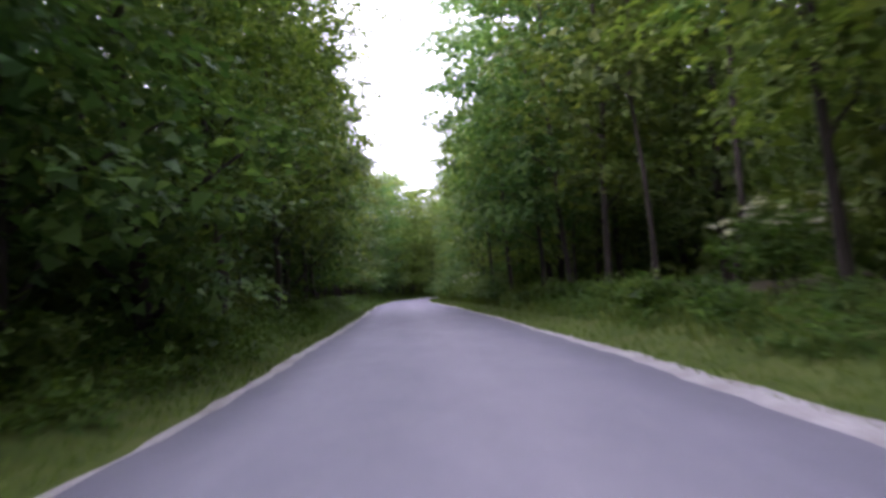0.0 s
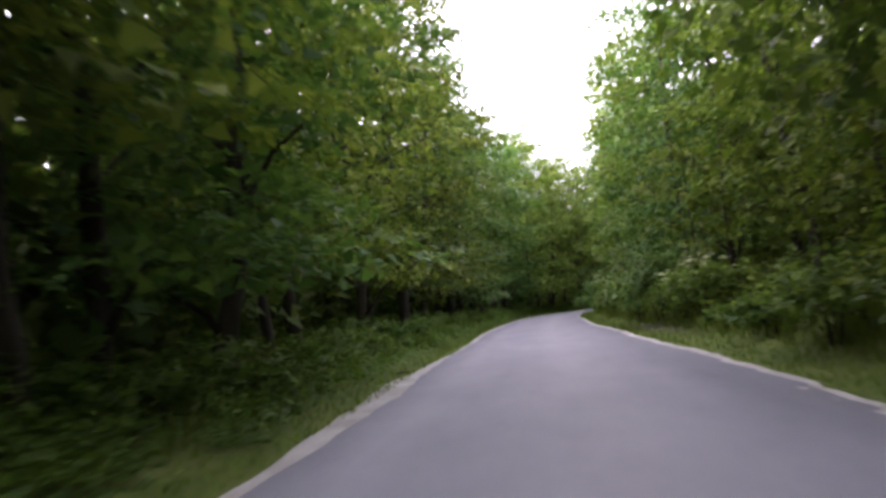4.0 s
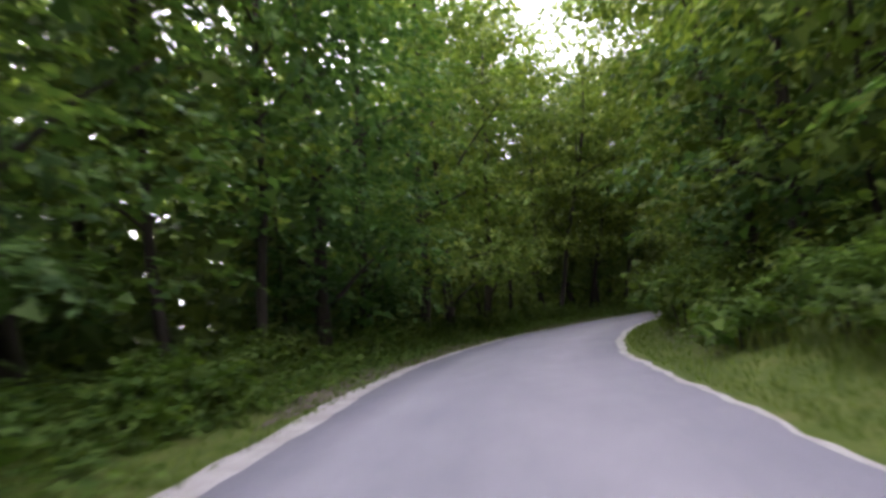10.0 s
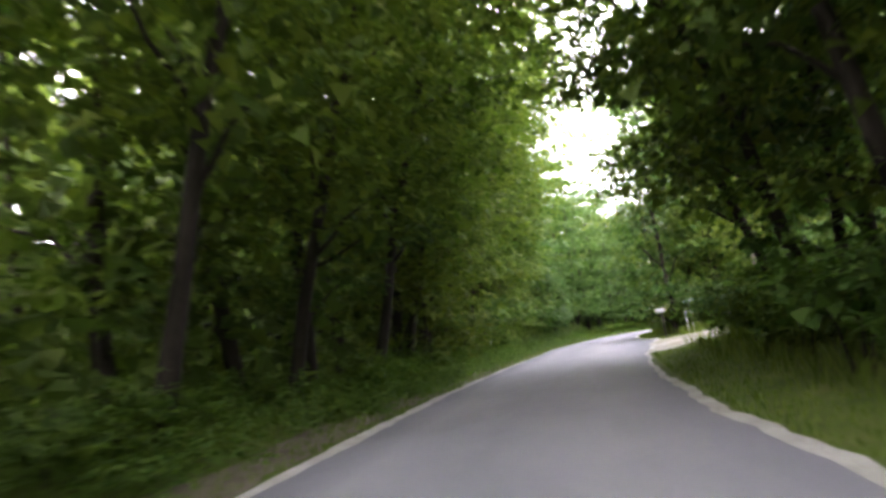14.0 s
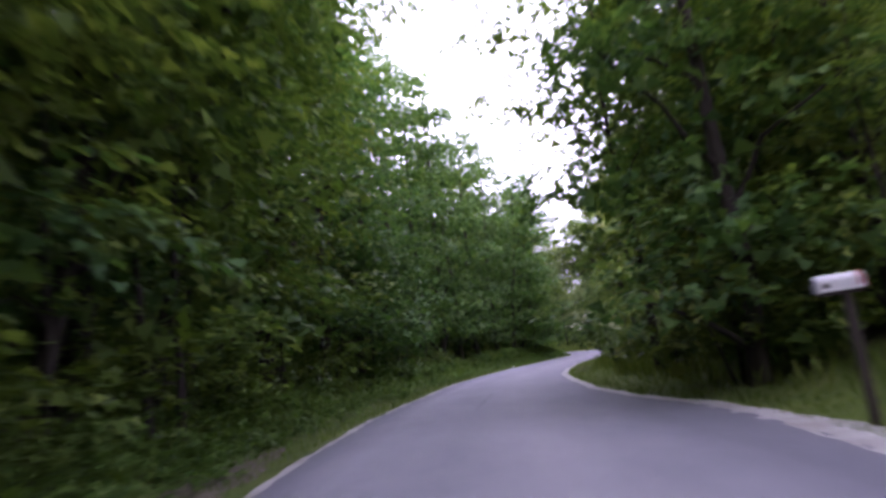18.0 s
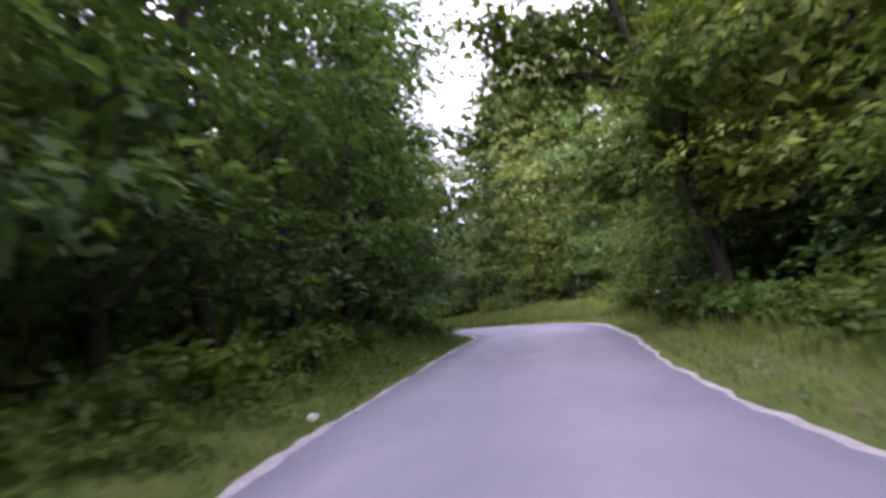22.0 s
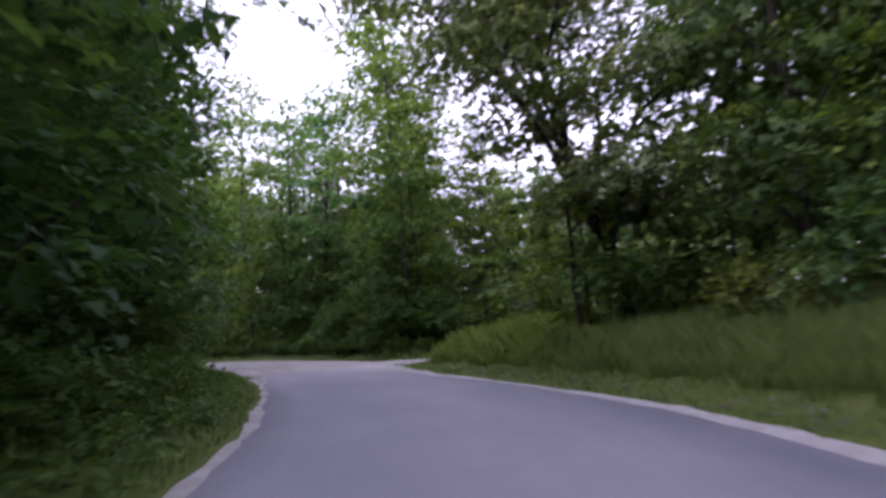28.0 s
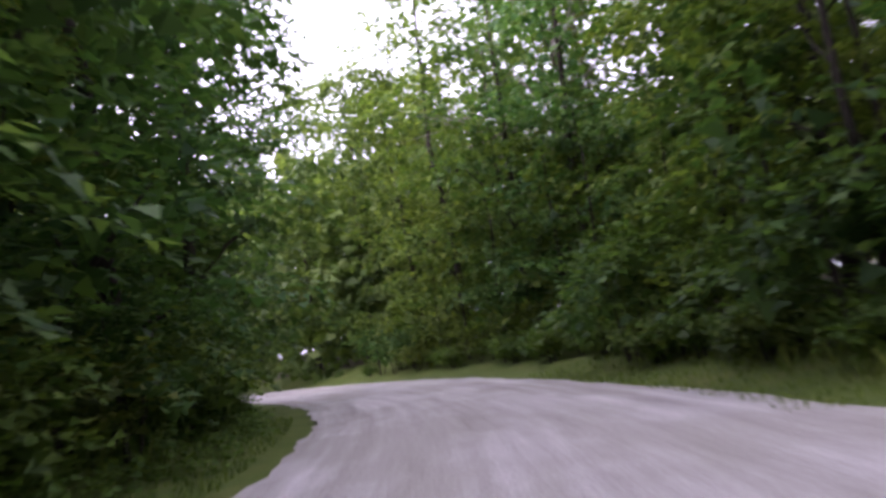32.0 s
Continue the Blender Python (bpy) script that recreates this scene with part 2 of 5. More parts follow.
    nt.links.new(fine.outputs[0], bp.inputs["Height"])
    nt.links.new(bp.outputs[0], b.inputs["Normal"])
    return m


def track_gravel_material(name, tone, mud=0.0):
    """Loose pale gravel combed into long wheel streaks."""
    m = bpy.data.materials.new(name)
    m.use_nodes = True
    nt = m.node_tree
    b = nt.nodes["Principled BSDF"]
    streak = noise_node(nt, 1.6, 5, 0.65, (1.6, 0.09, 1), "UV")
    r = ramp(nt, [(p, tuple(tone * k for k in c)) for p, c in ((0.30, (0.30, 0.275, 0.255)), (0.42, (0.42, 0.395, 0.375)), (0.56, (0.50, 0.475, 0.46)), (0.70, (0.62, 0.60, 0.595)))])
    nt.links.new(streak.outputs[0], r.inputs[0])
    fine = noise_node(nt, 30, 4, 0.7, (1, 1, 1), "UV")
    fr = ramp(nt, [(0.3, (0.62, 0.6, 0.58)), (0.7, (1.12, 1.12, 1.12))])
    nt.links.new(fine.outputs[0], fr.inputs[0])
    c = mixed(nt, "MULTIPLY", 1.0, r.outputs[0], fr.outputs[0])
    if mud:  # trodden earth and thin turf showing through
        patch = noise_node(nt, 0.55, 4, 0.6, (1, 0.5, 1), "UV")
        pr = ramp(nt, [(0.43, (0, 0, 0)), (0.56, (mud, mud, mud))])
        nt.links.new(patch.outputs[0], pr.inputs[0])
        c = mixed(nt, "MIX", pr.outputs[0], c, (0.17, 0.155, 0.10))
    nt.links.new(c, b.inputs["Base Color"])
    b.inputs["Roughness"].default_value = 0.95
    bp = nt.nodes.new("ShaderNodeBump")
    bp.inputs["Strength"].default_value, bp.inputs["Distance"].default_value = 0.8, 0.02
    nt.links.new(fine.outputs[0], bp.inputs["Height"])
    nt.links.new(bp.outputs[0], b.inputs["Normal"])
    return m


M_ASPHALT = asphalt_material()
M_TRACK = track_gravel_material("driven_gravel", 0.96, 0.3)
M_SIDE = track_gravel_material("dusty_side_gravel", 0.74, 0.85)

# ---- plan: the road's line, in metres ----
LINE = [(0.4, -26), (0.2, -12), (0.0, 0.0), (-0.2, 10.5), (-0.8, 21.0), (-1.5, 31.5), (-2.3, 41.9), (-3.0, 52.4), (-3.5, 62.9), (-4.2, 73.4),
        (-4.4, 83.9), (-4.4, 94.4), (-3.9, 104.8), (-1.9, 115.1), (1.8, 124.9), (6.9, 134.1), (12.4, 143.0), (18.2, 151.8), (23.8, 160.7),
        (29.7, 169.3), (36.3, 177.5), (43.6, 185.1), (51.4, 192.1), (59.5, 198.8), (67.3, 205.8), (73.2, 214.5), (76.6, 224.4), (77.9, 234.8),
        (78.4, 243.0), (77.9, 251.0), (76.0, 259.5), (72.4, 267.5), (66.5, 277), (58, 287), (47, 296)]


def smooth_line(knots, step=1.0):
    """A Catmull-Rom curve through the knots, in even steps."""
    k = np.array([(2 * knots[0][0] - knots[1][0], 2 * knots[0][1] - knots[1][1]), *knots, (2 * knots[-1][0] - knots[-2][0], 2 * knots[-1][1] - knots[-2][1])], float)
    pts = []
    for i in range(1, len(k) - 2):
        for u in np.linspace(0, 1, 12, endpoint=False):
            a, b, c, d = k[i - 1:i + 3]
            pts.append(0.5 * ((2 * b) + (c - a) * u + (2 * a - 5 * b + 4 * c - d) * u * u + (3 * b - a - 3 * c + d) * u ** 3))
    pts.append(k[-2])
    pts = np.array(pts)
    cum = np.concatenate([[0], np.cumsum(np.linalg.norm(np.diff(pts, axis=0), axis=1))])
    s = np.arange(0, cum[-1], step)
    return np.stack([np.interp(s, cum, pts[:, 0]), np.interp(s, cum, pts[:, 1])], 1)


class Way:
    """A road's centre line: places by distance along it (s) and to its right (d)."""

    def __init__(self, knots, zero=0.0):
        self.p = smooth_line(knots)
        t = np.gradient(self.p, axis=0)
        self.t = t / np.linalg.norm(t, axis=1)[:, None]
        self.zero = zero
        self.length = len(self.p) - 1

    def at(self, s, d):
        s = np.clip(np.asarray(s, float) + self.zero, 0, self.length)
        i = np.arange(len(self.p))
        x, y = np.interp(s, i, self.p[:, 0]), np.interp(s, i, self.p[:, 1])
        tx, ty = np.interp(s, i, self.t[:, 0]), np.interp(s, i, self.t[:, 1])
        return x + ty * d, y - tx * d

    def heading(self, s):
        x, y = self.at(s, 0)
        x2, y2 = self.at(s + 1, 0)
        return math.atan2(-(x2 - x), y2 - y)

    def where(self, x, y):
        """s and d of many places."""
        x, y = np.ravel(x), np.ravel(y)
        s, d = np.empty(len(x)), np.empty(len(x))
        for a in range(0, len(x), 4000):
            q = np.stack([x[a:a + 4000], y[a:a + 4000]], 1)
            v = q[:, None] - self.p[None]
            i = (v ** 2).sum(-1).argmin(1)
            w = v[np.arange(len(q)), i]
            s[a:a + 4000] = i - self.zero + (w * self.t[i]).sum(1)
            d[a:a + 4000] = w[:, 0] * self.t[i, 1] - w[:, 1] * self.t[i, 0]
            far = np.linalg.norm(w, axis=1)
            d[a:a + 4000] = np.where(np.abs(d[a:a + 4000]) < far * 0.7, np.sign(d[a:a + 4000] + 1e-9) * far, d[a:a + 4000])
        return s, d


road_way = Way(LINE, 26.0)
ASPHALT_END = 265.5
# half widths of the asphalt to the left and right
LEFT_AT = [(-26, 2.75), (8, 2.74), (14, 2.7), (30, 2.55), (46, 2.25), (54, 2.48), (60, 2.58), (84, 2.56), (106, 2.82), (120, 2.83), (132, 2.55), (151, 2.7), (164, 2.75),
           (172, 2.68), (180, 2.38), (192, 2.32), (205, 2.35), (211, 2.5), (217, 2.72), (225, 2.8), (240, 2.55), (247, 2.26), (255, 2.25), (260, 2.05), (275, 2.5), (300, 2.5)]
RIGHT_AT = [(-26, 2.95), (10, 2.95), (22, 3.2), (36, 3.35), (50, 3.45), (54, 3.25), (58, 3.0), (63, 2.9), (84, 2.62), (92, 2.28), (119, 2.22), (130, 2.1), (140, 2.3), (148, 2.5), (152.5, 2.9), (156, 3.1),
            (164.5, 3.8), (168, 3.75), (171.5, 3.1), (175, 2.8), (184, 2.38), (195, 2.4), (205, 2.5), (211, 2.7), (219, 3.0), (225, 3.05), (240, 3.2), (249, 2.96), (254, 2.62), (259, 2.25), (275, 2.6), (300, 2.6)]


def left_w(s):
    return np.interp(s, *zip(*LEFT_AT))


def right_w(s):
    return np.interp(s, *zip(*RIGHT_AT))


side_way = Way([(14.5, 143.5), (20.0, 146.8), (26.0, 148.7), (34.0, 151.0), (46.0, 154.8), (66.0, 160.0)])
branch_way = Way([(77.5, 241.2), (80.5, 241.2), (82.4, 240.4), (84.5, 239.6), (88.0, 238.7), (94.0, 237.2)])


def wobble(x, y, scale, seed=0.0):
    """Smooth unevenness between -1 and 1."""
    x, y = np.asarray(x, float) / scale, np.asarray(y, float) / scale
    return (np.sin(1.3 * x + 2.1 * y + seed) + np.sin(2.7 * x - 1.7 * y + 1.9 * seed + 1) + np.sin(-3.9 * x + 3.1 * y + 0.7 * seed + 2) * 0.6) / 2.6


def side_half(s):
    return np.interp(s, [0, 4, 9, 16, 40], [6.0, 4.9, 3.1, 2.6, 2.5])


def side_edge(s, d):
    """The side road's half width on the side where d lies: its mouth flares up the road."""
    return np.where(d < 0, np.interp(s, [0, 3, 6, 9, 12, 16, 40], [10.0, 9.0, 6.0, 3.6, 2.9, 2.6, 2.5]), side_half(s))


def branch_half(s):
    return np.interp(s, [0, 3, 5, 7, 30], [3.6, 2.4, 1.35, 1.2, 1.2])


def side_rise(s):
    return np.interp(s, [5, 9, 14, 20, 32, 50], [0, 0.08, 0.28, 0.5, 0.95, 1.3])


def terrain(x, y):
    """The height of the ground: level along the road, rising in low banks beyond its edges, and with the side road up its slope."""
    x, y = np.broadcast_arrays(np.asarray(x, float), np.asarray(y, float))
    shape = x.shape
    s, d = road_way.where(x, y)
    x, y = x.ravel(), y.ravel()
    out = np.where(d < 0, -d - left_w(s), d - right_w(s))
    bank = np.interp(out, [0, 0.5, 1.2, 2.4, 4.5, 9, 30, 80], [0, 0.01, 0.06, 0.30, 0.62, 0.95, 1.9, 3.2])
    right_flat = (d > 0) & (s > 225) & (s < 262)
    bank = np.where(right_flat, np.interp(out, [0, 1.5, 3, 6, 12, 40], [0, 0.02, 0.18, 0.5, 0.9, 2.0]), bank)
    z = bank + np.clip(out - 0.6, 0, 3) / 3 * 0.14 * wobble(x, y, 4.0)
    ss, sdist = side_way.where(x, y)
    near = np.clip((np.abs(sdist) - side_edge(ss, sdist)) / 2.5, 0, 1)
    on_side = (ss > 1) & (out > 0) & (d > 0)
    slope = side_rise(ss)
    beside = np.clip(1 - (np.abs(sdist) - side_half(ss)) / 14, 0, 1)
    z = np.where(on_side, slope * (1 - near) + np.maximum(z, slope * 0.9 * beside * np.clip(out / 5 - 0.15, 0, 1)) * near, z)
    bs, bd = branch_way.where(x, y)
    nearb = np.clip((np.abs(bd) - branch_half(bs)) / 2.5, 0, 1)
    z = np.where((bs > 1) & (out > 0) & (d > 0), np.clip(0.01 * (bs - 6), 0, 0.25) * (1 - nearb) + z * nearb, z)
    return z.reshape(shape)


# ---- mesh helpers ----
def mesh_object(name, verts, faces, material, parent=None, label="", smooth=False, uv=None):
    me = bpy.data.meshes.new(name)
    me.from_pydata(verts if isinstance(verts, list) else verts.tolist(), [], faces if isinstance(faces, list) else faces.tolist())
    for mat in material if isinstance(material, (list, tuple)) else [material]:
        me.materials.append(mat)
    if uv is not None:
        layer = me.uv_layers.new(name="UVMap")
        idx = np.empty(len(me.loops), dtype=np.int32)
        me.loops.foreach_get("vertex_index", idx)
        layer.data.foreach_set("uv", np.asarray(uv, np.float32)[idx].ravel())
    if smooth:
        me.shade_smooth()
    ob = new(name, me)
    if parent is not None:
        ob.parent = parent
    if label:
        tagged(ob, label)
    return ob


def part(name, bm, material, parent, label=""):
    """One mesh object out of a bmesh, under a thing or a part."""
    me = bpy.data.meshes.new(name)
    bm.to_mesh(me)
    bm.free()
    me.materials.append(material)
    ob = new(name, me)
    ob.parent = parent
    if label:
        tagged(ob, label)
    return ob


def sheet(name, way, s, lefts, rights, material, cols=10, lift=0.0, height=None, label="", category=""):
    """A strip of ground along a way, between two offsets at each step."""
    u = np.linspace(0, 1, cols)
    S = np.repeat(s[:, None], cols, 1)
    D = lefts[:, None] * (1 - u) + rights[:, None] * u
    x, y = way.at(S, D)
    z = (terrain(x, y) if height is None else height(S, D, x, y)) + lift
    n, c = S.shape
    i = np.arange((n - 1) * c).reshape(n - 1, c)[:, :-1].ravel()
    faces = np.stack([i, i + 1, i + c + 1, i + c], 1)
    ob = mesh_object(name, np.stack([x, y, z], -1).reshape(-1, 3), faces, material, uv=np.stack([D, S], -1).reshape(-1, 2), smooth=True)
    return tagged(ob, label, category, kind="structure")


def ragged(s, amount, seed):
    """An uneven edge: broad bites and fine crumbs."""
    return amount * (0.5 * np.sin(s * 0.37 + seed) + 0.35 * np.sin(s * 1.13 + 2 * seed) + 0.3 * np.sin(s * 2.9 + 3 * seed) + 0.25 * np.sin(s * 6.1 + seed))


# ---- ground and roads ----
gx, gy = np.arange(-75, 165.1, 2.2), np.arange(-60, 330.1, 2.2)
X, Y = np.meshgrid(gx, gy)
s_g, d_g = road_way.where(X, Y)
out_g = np.where(d_g < 0, -d_g - left_w(s_g), d_g - right_w(s_g)).reshape(X.shape)
Z = terrain(X, Y)
ss_g, sd_g = side_way.where(X, Y)
bs_g, bd_g = branch_way.where(X, Y)
tuck = np.clip((5.2 - out_g) / 1.5, 0, 1)
tuck *= np.where(s_g < 316, 1, 0).reshape(X.shape)
under = ((ss_g > 0) & (np.abs(sd_g) < side_half(ss_g) + 0.8)) | ((bs_g > 0) & (np.abs(bd_g) < branch_half(bs_g) + 0.8))
tuck = np.maximum(tuck, 0.3 * under.reshape(X.shape))
Z = Z - 0.4 * tuck
# the sheet runs on to the horizon
gx2 = np.concatenate([[-2500, -900, -300, -130], gx, [220, 400, 1000, 2600]])
gy2 = np.concatenate([[-2500, -900, -300, -120], gy, [400, 600, 1100, 2700]])
Xb, Yb = np.meshgrid(gx2, gy2)
Zb = np.full(Xb.shape, 4.0)
Zb[4:-4, 4:-4] = Z
n, c = Xb.shape
i = np.arange((n - 1) * c).reshape(n - 1, c)[:, :-1].ravel()
ground = mesh_object("ground", np.stack([Xb, Yb, Zb], -1).reshape(-1, 3), np.stack([i, i + 1, i + c + 1, i + c], 1), M_SOIL, smooth=True)
tagged(ground, "dark leaf-littered forest floor with green patches", "ground", kind="structure")

s_road = np.arange(-25, ASPHALT_END + 0.01, 0.5)
flat = lambda S, D, x, y: 0.02 - 0.010 * np.abs(D) + 0 * S
thin_l, thin_r = np.interp(s_road, [261, 266], [0, 0.45]), np.interp(s_road, [258, 263, 266], [0, 0.6, 1.0])  # gravel creeps over the last metres
road = sheet("road", road_way, s_road, -left_w(s_road) + thin_l - ragged(s_road, 0.07, 1.0), right_w(s_road) - thin_r + ragged(s_road, 0.09, 4.0), M_ASPHALT, 13, 0.03, flat,
             "worn pale grey asphalt country road without markings", "road")
# crumbling end of the asphalt on the gravel
s_end = np.linspace(ASPHALT_END, ASPHALT_END + 1.9, 14)
k_end = np.linspace(0, 1, 14)
sheet("asphalt_tongue", road_way, s_end, -1.74 + 0.5 * k_end ** 4 + ragged(s_end * 3, 0.08, 2), 1.42 - 0.25 * k_end ** 3 + ragged(s_end * 3, 0.08, 5), M_ASPHALT, 6, 0.03, flat,
      "ragged end of the asphalt lying on gravel", "road")
s_grav = np.arange(254, 330, 0.5)
wide_l = np.interp(s_grav, [254, 266, 272, 280, 290, 330], [2.25, 2.12, 2.3, 2.4, 2.5, 2.6])
wide_r = np.interp(s_grav, [254, 262, 265, 268, 275, 283, 292, 330], [2.75, 2.7, 3.2, 3.6, 3.1, 2.6, 2.6, 2.6])
low = lambda S, D, x, y: -0.012 - 0.006 * np.abs(D) + 0.03 * np.clip(S - 270, 0, 2) / 2 + 0.012 * wobble(x, y, 0.9)
sheet("gravel_road", road_way, s_grav, -wide_l - ragged(s_grav, 0.15, 2), wide_r + ragged(s_grav, 0.15, 3), M_TRACK, 15, 0.025, low,
      "pale loose gravel road combed by tyre tracks", "road")
s_br = np.arange(0.5, 15.5, 0.4)
sheet("gravel_branch", branch_way, s_br, -branch_half(s_br) - ragged(s_br, 0.12, 1), branch_half(s_br) + ragged(s_br, 0.12, 7), M_TRACK, 24, 0.016,
      lambda S, D, x, y: -0.03 + (terrain(x, y) + 0.036) * np.clip((road_way.where(x, y)[1].reshape(x.shape) - 2.7) / 1.2, 0, 1), "pale gravel track branching off the road", "road")
s_sd = np.arange(0.5, 56, 0.3)
sheet("side_road", side_way, s_sd, -side_edge(s_sd, -1) - ragged(s_sd, 0.25, 1), side_half(s_sd) + ragged(s_sd, 0.25, 6), M_SIDE, 36, 0.028,
      lambda S, D, x, y: -0.03 + (terrain(x, y) + 0.05) * np.clip((road_way.where(x, y)[1].reshape(x.shape) - 2.75) / 0.8, 0, 1), "pale gravel side road climbing away from the asphalt", "road")

for side in (-1, 1):
    s_v = np.arange(-25, 316, 0.5)
    w_v = left_w(s_v) if side < 0 else right_w(s_v)
    lo, hi = side * (w_v - 0.2), side * (w_v + 5.6)
    sheet("verge", road_way, s_v, np.minimum(lo, hi), np.maximum(lo, hi), M_TURF, 12, -0.012, None, "short worn grass verge sloping up from the road", "verge")
    for a, b in ((-25, 148), (151, 263)) if side > 0 else ((-25, 266),):
        s_v = np.arange(a, b + 0.01, 0.5)
        w_v = left_w(s_v) if side < 0 else right_w(s_v)
        wid = 0.20 + 0.09 * np.sin(s_v * 0.11 + side)
        wid = wid + (0.18 * np.exp(-((s_v - 6) / 7) ** 2) + 0.18 * np.exp(-((s_v - 244) / 12) ** 2) + 0.8 * np.exp(-((s_v - 158) / 6) ** 2) if side > 0 else 0.30 * np.exp(-((s_v - 98) / 18) ** 2) + 0.42 * np.exp(-((s_v - 47) / 5) ** 2))
        wid = wid * (1 if side > 0 else np.interp(s_v, [176, 186, 244, 252], [1, 0.65, 0.65, 0.6]))
        inner = side * (w_v - 0.10 + ragged(s_v, 0.05, 3))
        outer = side * (w_v + np.maximum(wid, 0.12) + ragged(s_v, 0.09, 9 + side))
        sheet("shoulder", road_way, s_v, np.minimum(inner, outer), np.maximum(inner, outer), M_GRAVEL, 4, 0.0,
              lambda S, D, x, y: 0.012 + np.maximum(terrain(x, y), 0) + 0.012 * wobble(x, y, 0.35), "crumbled strip of pale gravel beside the asphalt", "gravel")


# ---- plants ----
def tube(path, radii, sides=7):
    """A tapered, bent limb through the given places."""
    path = np.array(path, float)
    t = np.gradient(path, axis=0)
    t /= np.linalg.norm(t, axis=1)[:, None]
    verts, faces = [], []
    for p, d, r in zip(path, t, radii):
        a = np.cross(d, (0.3, 1, 0.1))
        a /= np.linalg.norm(a)
        b = np.cross(d, a)
        for k in range(sides):
            w = 2 * math.pi * k / sides
            verts.append((p + r * (math.cos(w) * a + math.sin(w) * b)).tolist())
    for i in range(len(path) - 1):
        for k in range(sides):
            k2 = (k + 1) % sides
            faces.append((i * sides + k, i * sides + k2, (i + 1) * sides + k2, (i + 1) * sides + k))
    faces.append(tuple(range((len(path) - 1) * sides, len(path) * sides)))
    return verts, faces


def unit(v):
    return v / np.maximum(np.linalg.norm(v, axis=-1, keepdims=True), 1e-6)


def leaves(at, axis, normal, length, width, r):
    """Pointed leaves, each folded a little along its rib: four corners and two faces."""
    axis = unit(axis)
    side = unit(np.cross(axis, normal))
    up = np.cross(side, axis)
    L, W = length[:, None], width[:, None]
    a = at
    b = at + axis * L * 0.42 + side * W * 0.5 + up * W * 0.14
    c_ = at + axis * L - up * L * 0.10
    d = at + axis * L * 0.42 - side * W * 0.5 + up * W * 0.14
    v = np.stack([a, b, c_, d], 1).reshape(-1, 3)
    i = np.arange(len(at)) * 4
    f = np.stack([np.stack([i, i + 1, i + 2], 1), np.stack([i, i + 2, i + 3], 1)], 1).reshape(-1, 3)
    return v, f


def small_leaves(at, axis, normal, length, width):
    """Small pointed leaves, one face each."""
    axis = unit(axis)
    side = unit(np.cross(axis, normal))
    L, W = length[:, None], width[:, None]
    v = np.stack([at + side * W * 0.55 + axis * L * 0.2, at + axis * L, at - side * W * 0.55], 1).reshape(-1, 3)
    return v, np.arange(len(at) * 3).reshape(-1, 3)


def inner_leaves(r, centre, radii, count, length):
    """Large shaded leaves inside a clump or round a stem."""
    at = np.array(centre) + unit(r.normal(0, 1, (count, 3))) * r.uniform(0, 1, (count, 1)) ** 0.5 * np.array(radii)
    ln = length * r.uniform(0.6, 1.2, count)
    return small_leaves(at, r.normal(0, 1, (count, 3)) * np.array([1, 1, 0.5]), r.normal(0, 1, (count, 3)), ln, ln * 0.8)


def sprays(r, centres, outward, per, reach, length, droop=0.25, flat=0.6):
    """Leafy twigs: along each twig leaves stand out to both sides in a nearly level layer that sags at its tip."""
    n = len(centres)
    ax = unit(outward * np.array([1, 1, 0.5]) + r.normal(0, 0.25, (n, 3)) - np.array([0, 0, droop]))
    side = unit(np.cross(ax, np.array([0, 0, 1.0])) + 1e-6)
    up = np.cross(side, ax)
    k = np.tile(np.linspace(0.02, 1, per), n) + r.uniform(-0.06, 0.06, n * per)
    AX, SD, UP = (np.repeat(v, per, 0) for v in (ax, side, up))
    sg = np.where(np.tile(np.arange(per), n) % 2 == 0, 1.0, -1.0)[:, None]
    rea = np.repeat(reach * r.uniform(0.7, 1.3, n), per)[:, None]
    at = np.repeat(centres, per, 0) + AX * k[:, None] * rea - np.array([0, 0, 1.0]) * (k[:, None] ** 2) * rea * 0.22 + UP * r.normal(0, 0.05, (n * per, 1))
    direction = AX * 0.55 + SD * sg * r.uniform(0.3, 1.1, (n * per, 1)) - np.array([0, 0, 0.25]) + r.normal(0, 0.18, (n * per, 3))
    normal = UP * flat + np.array([0, 0, 0.5]) + r.normal(0, 0.33, (n * per, 3))
    ln = length * r.uniform(0.65, 1.3, n * per)
    return small_leaves(at, direction, normal, ln, ln * r.uniform(0.55, 0.85, n * per))


def blob_twigs(r, centre, radii, count):
    """Twig places on the upper and outer parts of a clump, with a few inside it."""
    v = unit(r.normal(0, 1, (count, 3)))
    v[:, 2] = np.where(v[:, 2] < -0.12, -v[:, 2] * 0.5, v[:, 2])
    depth = r.uniform(0.45, 1.0, (count, 1)) ** 0.6
    return np.array(centre) + v * np.array(radii) * depth, v


protos = {}


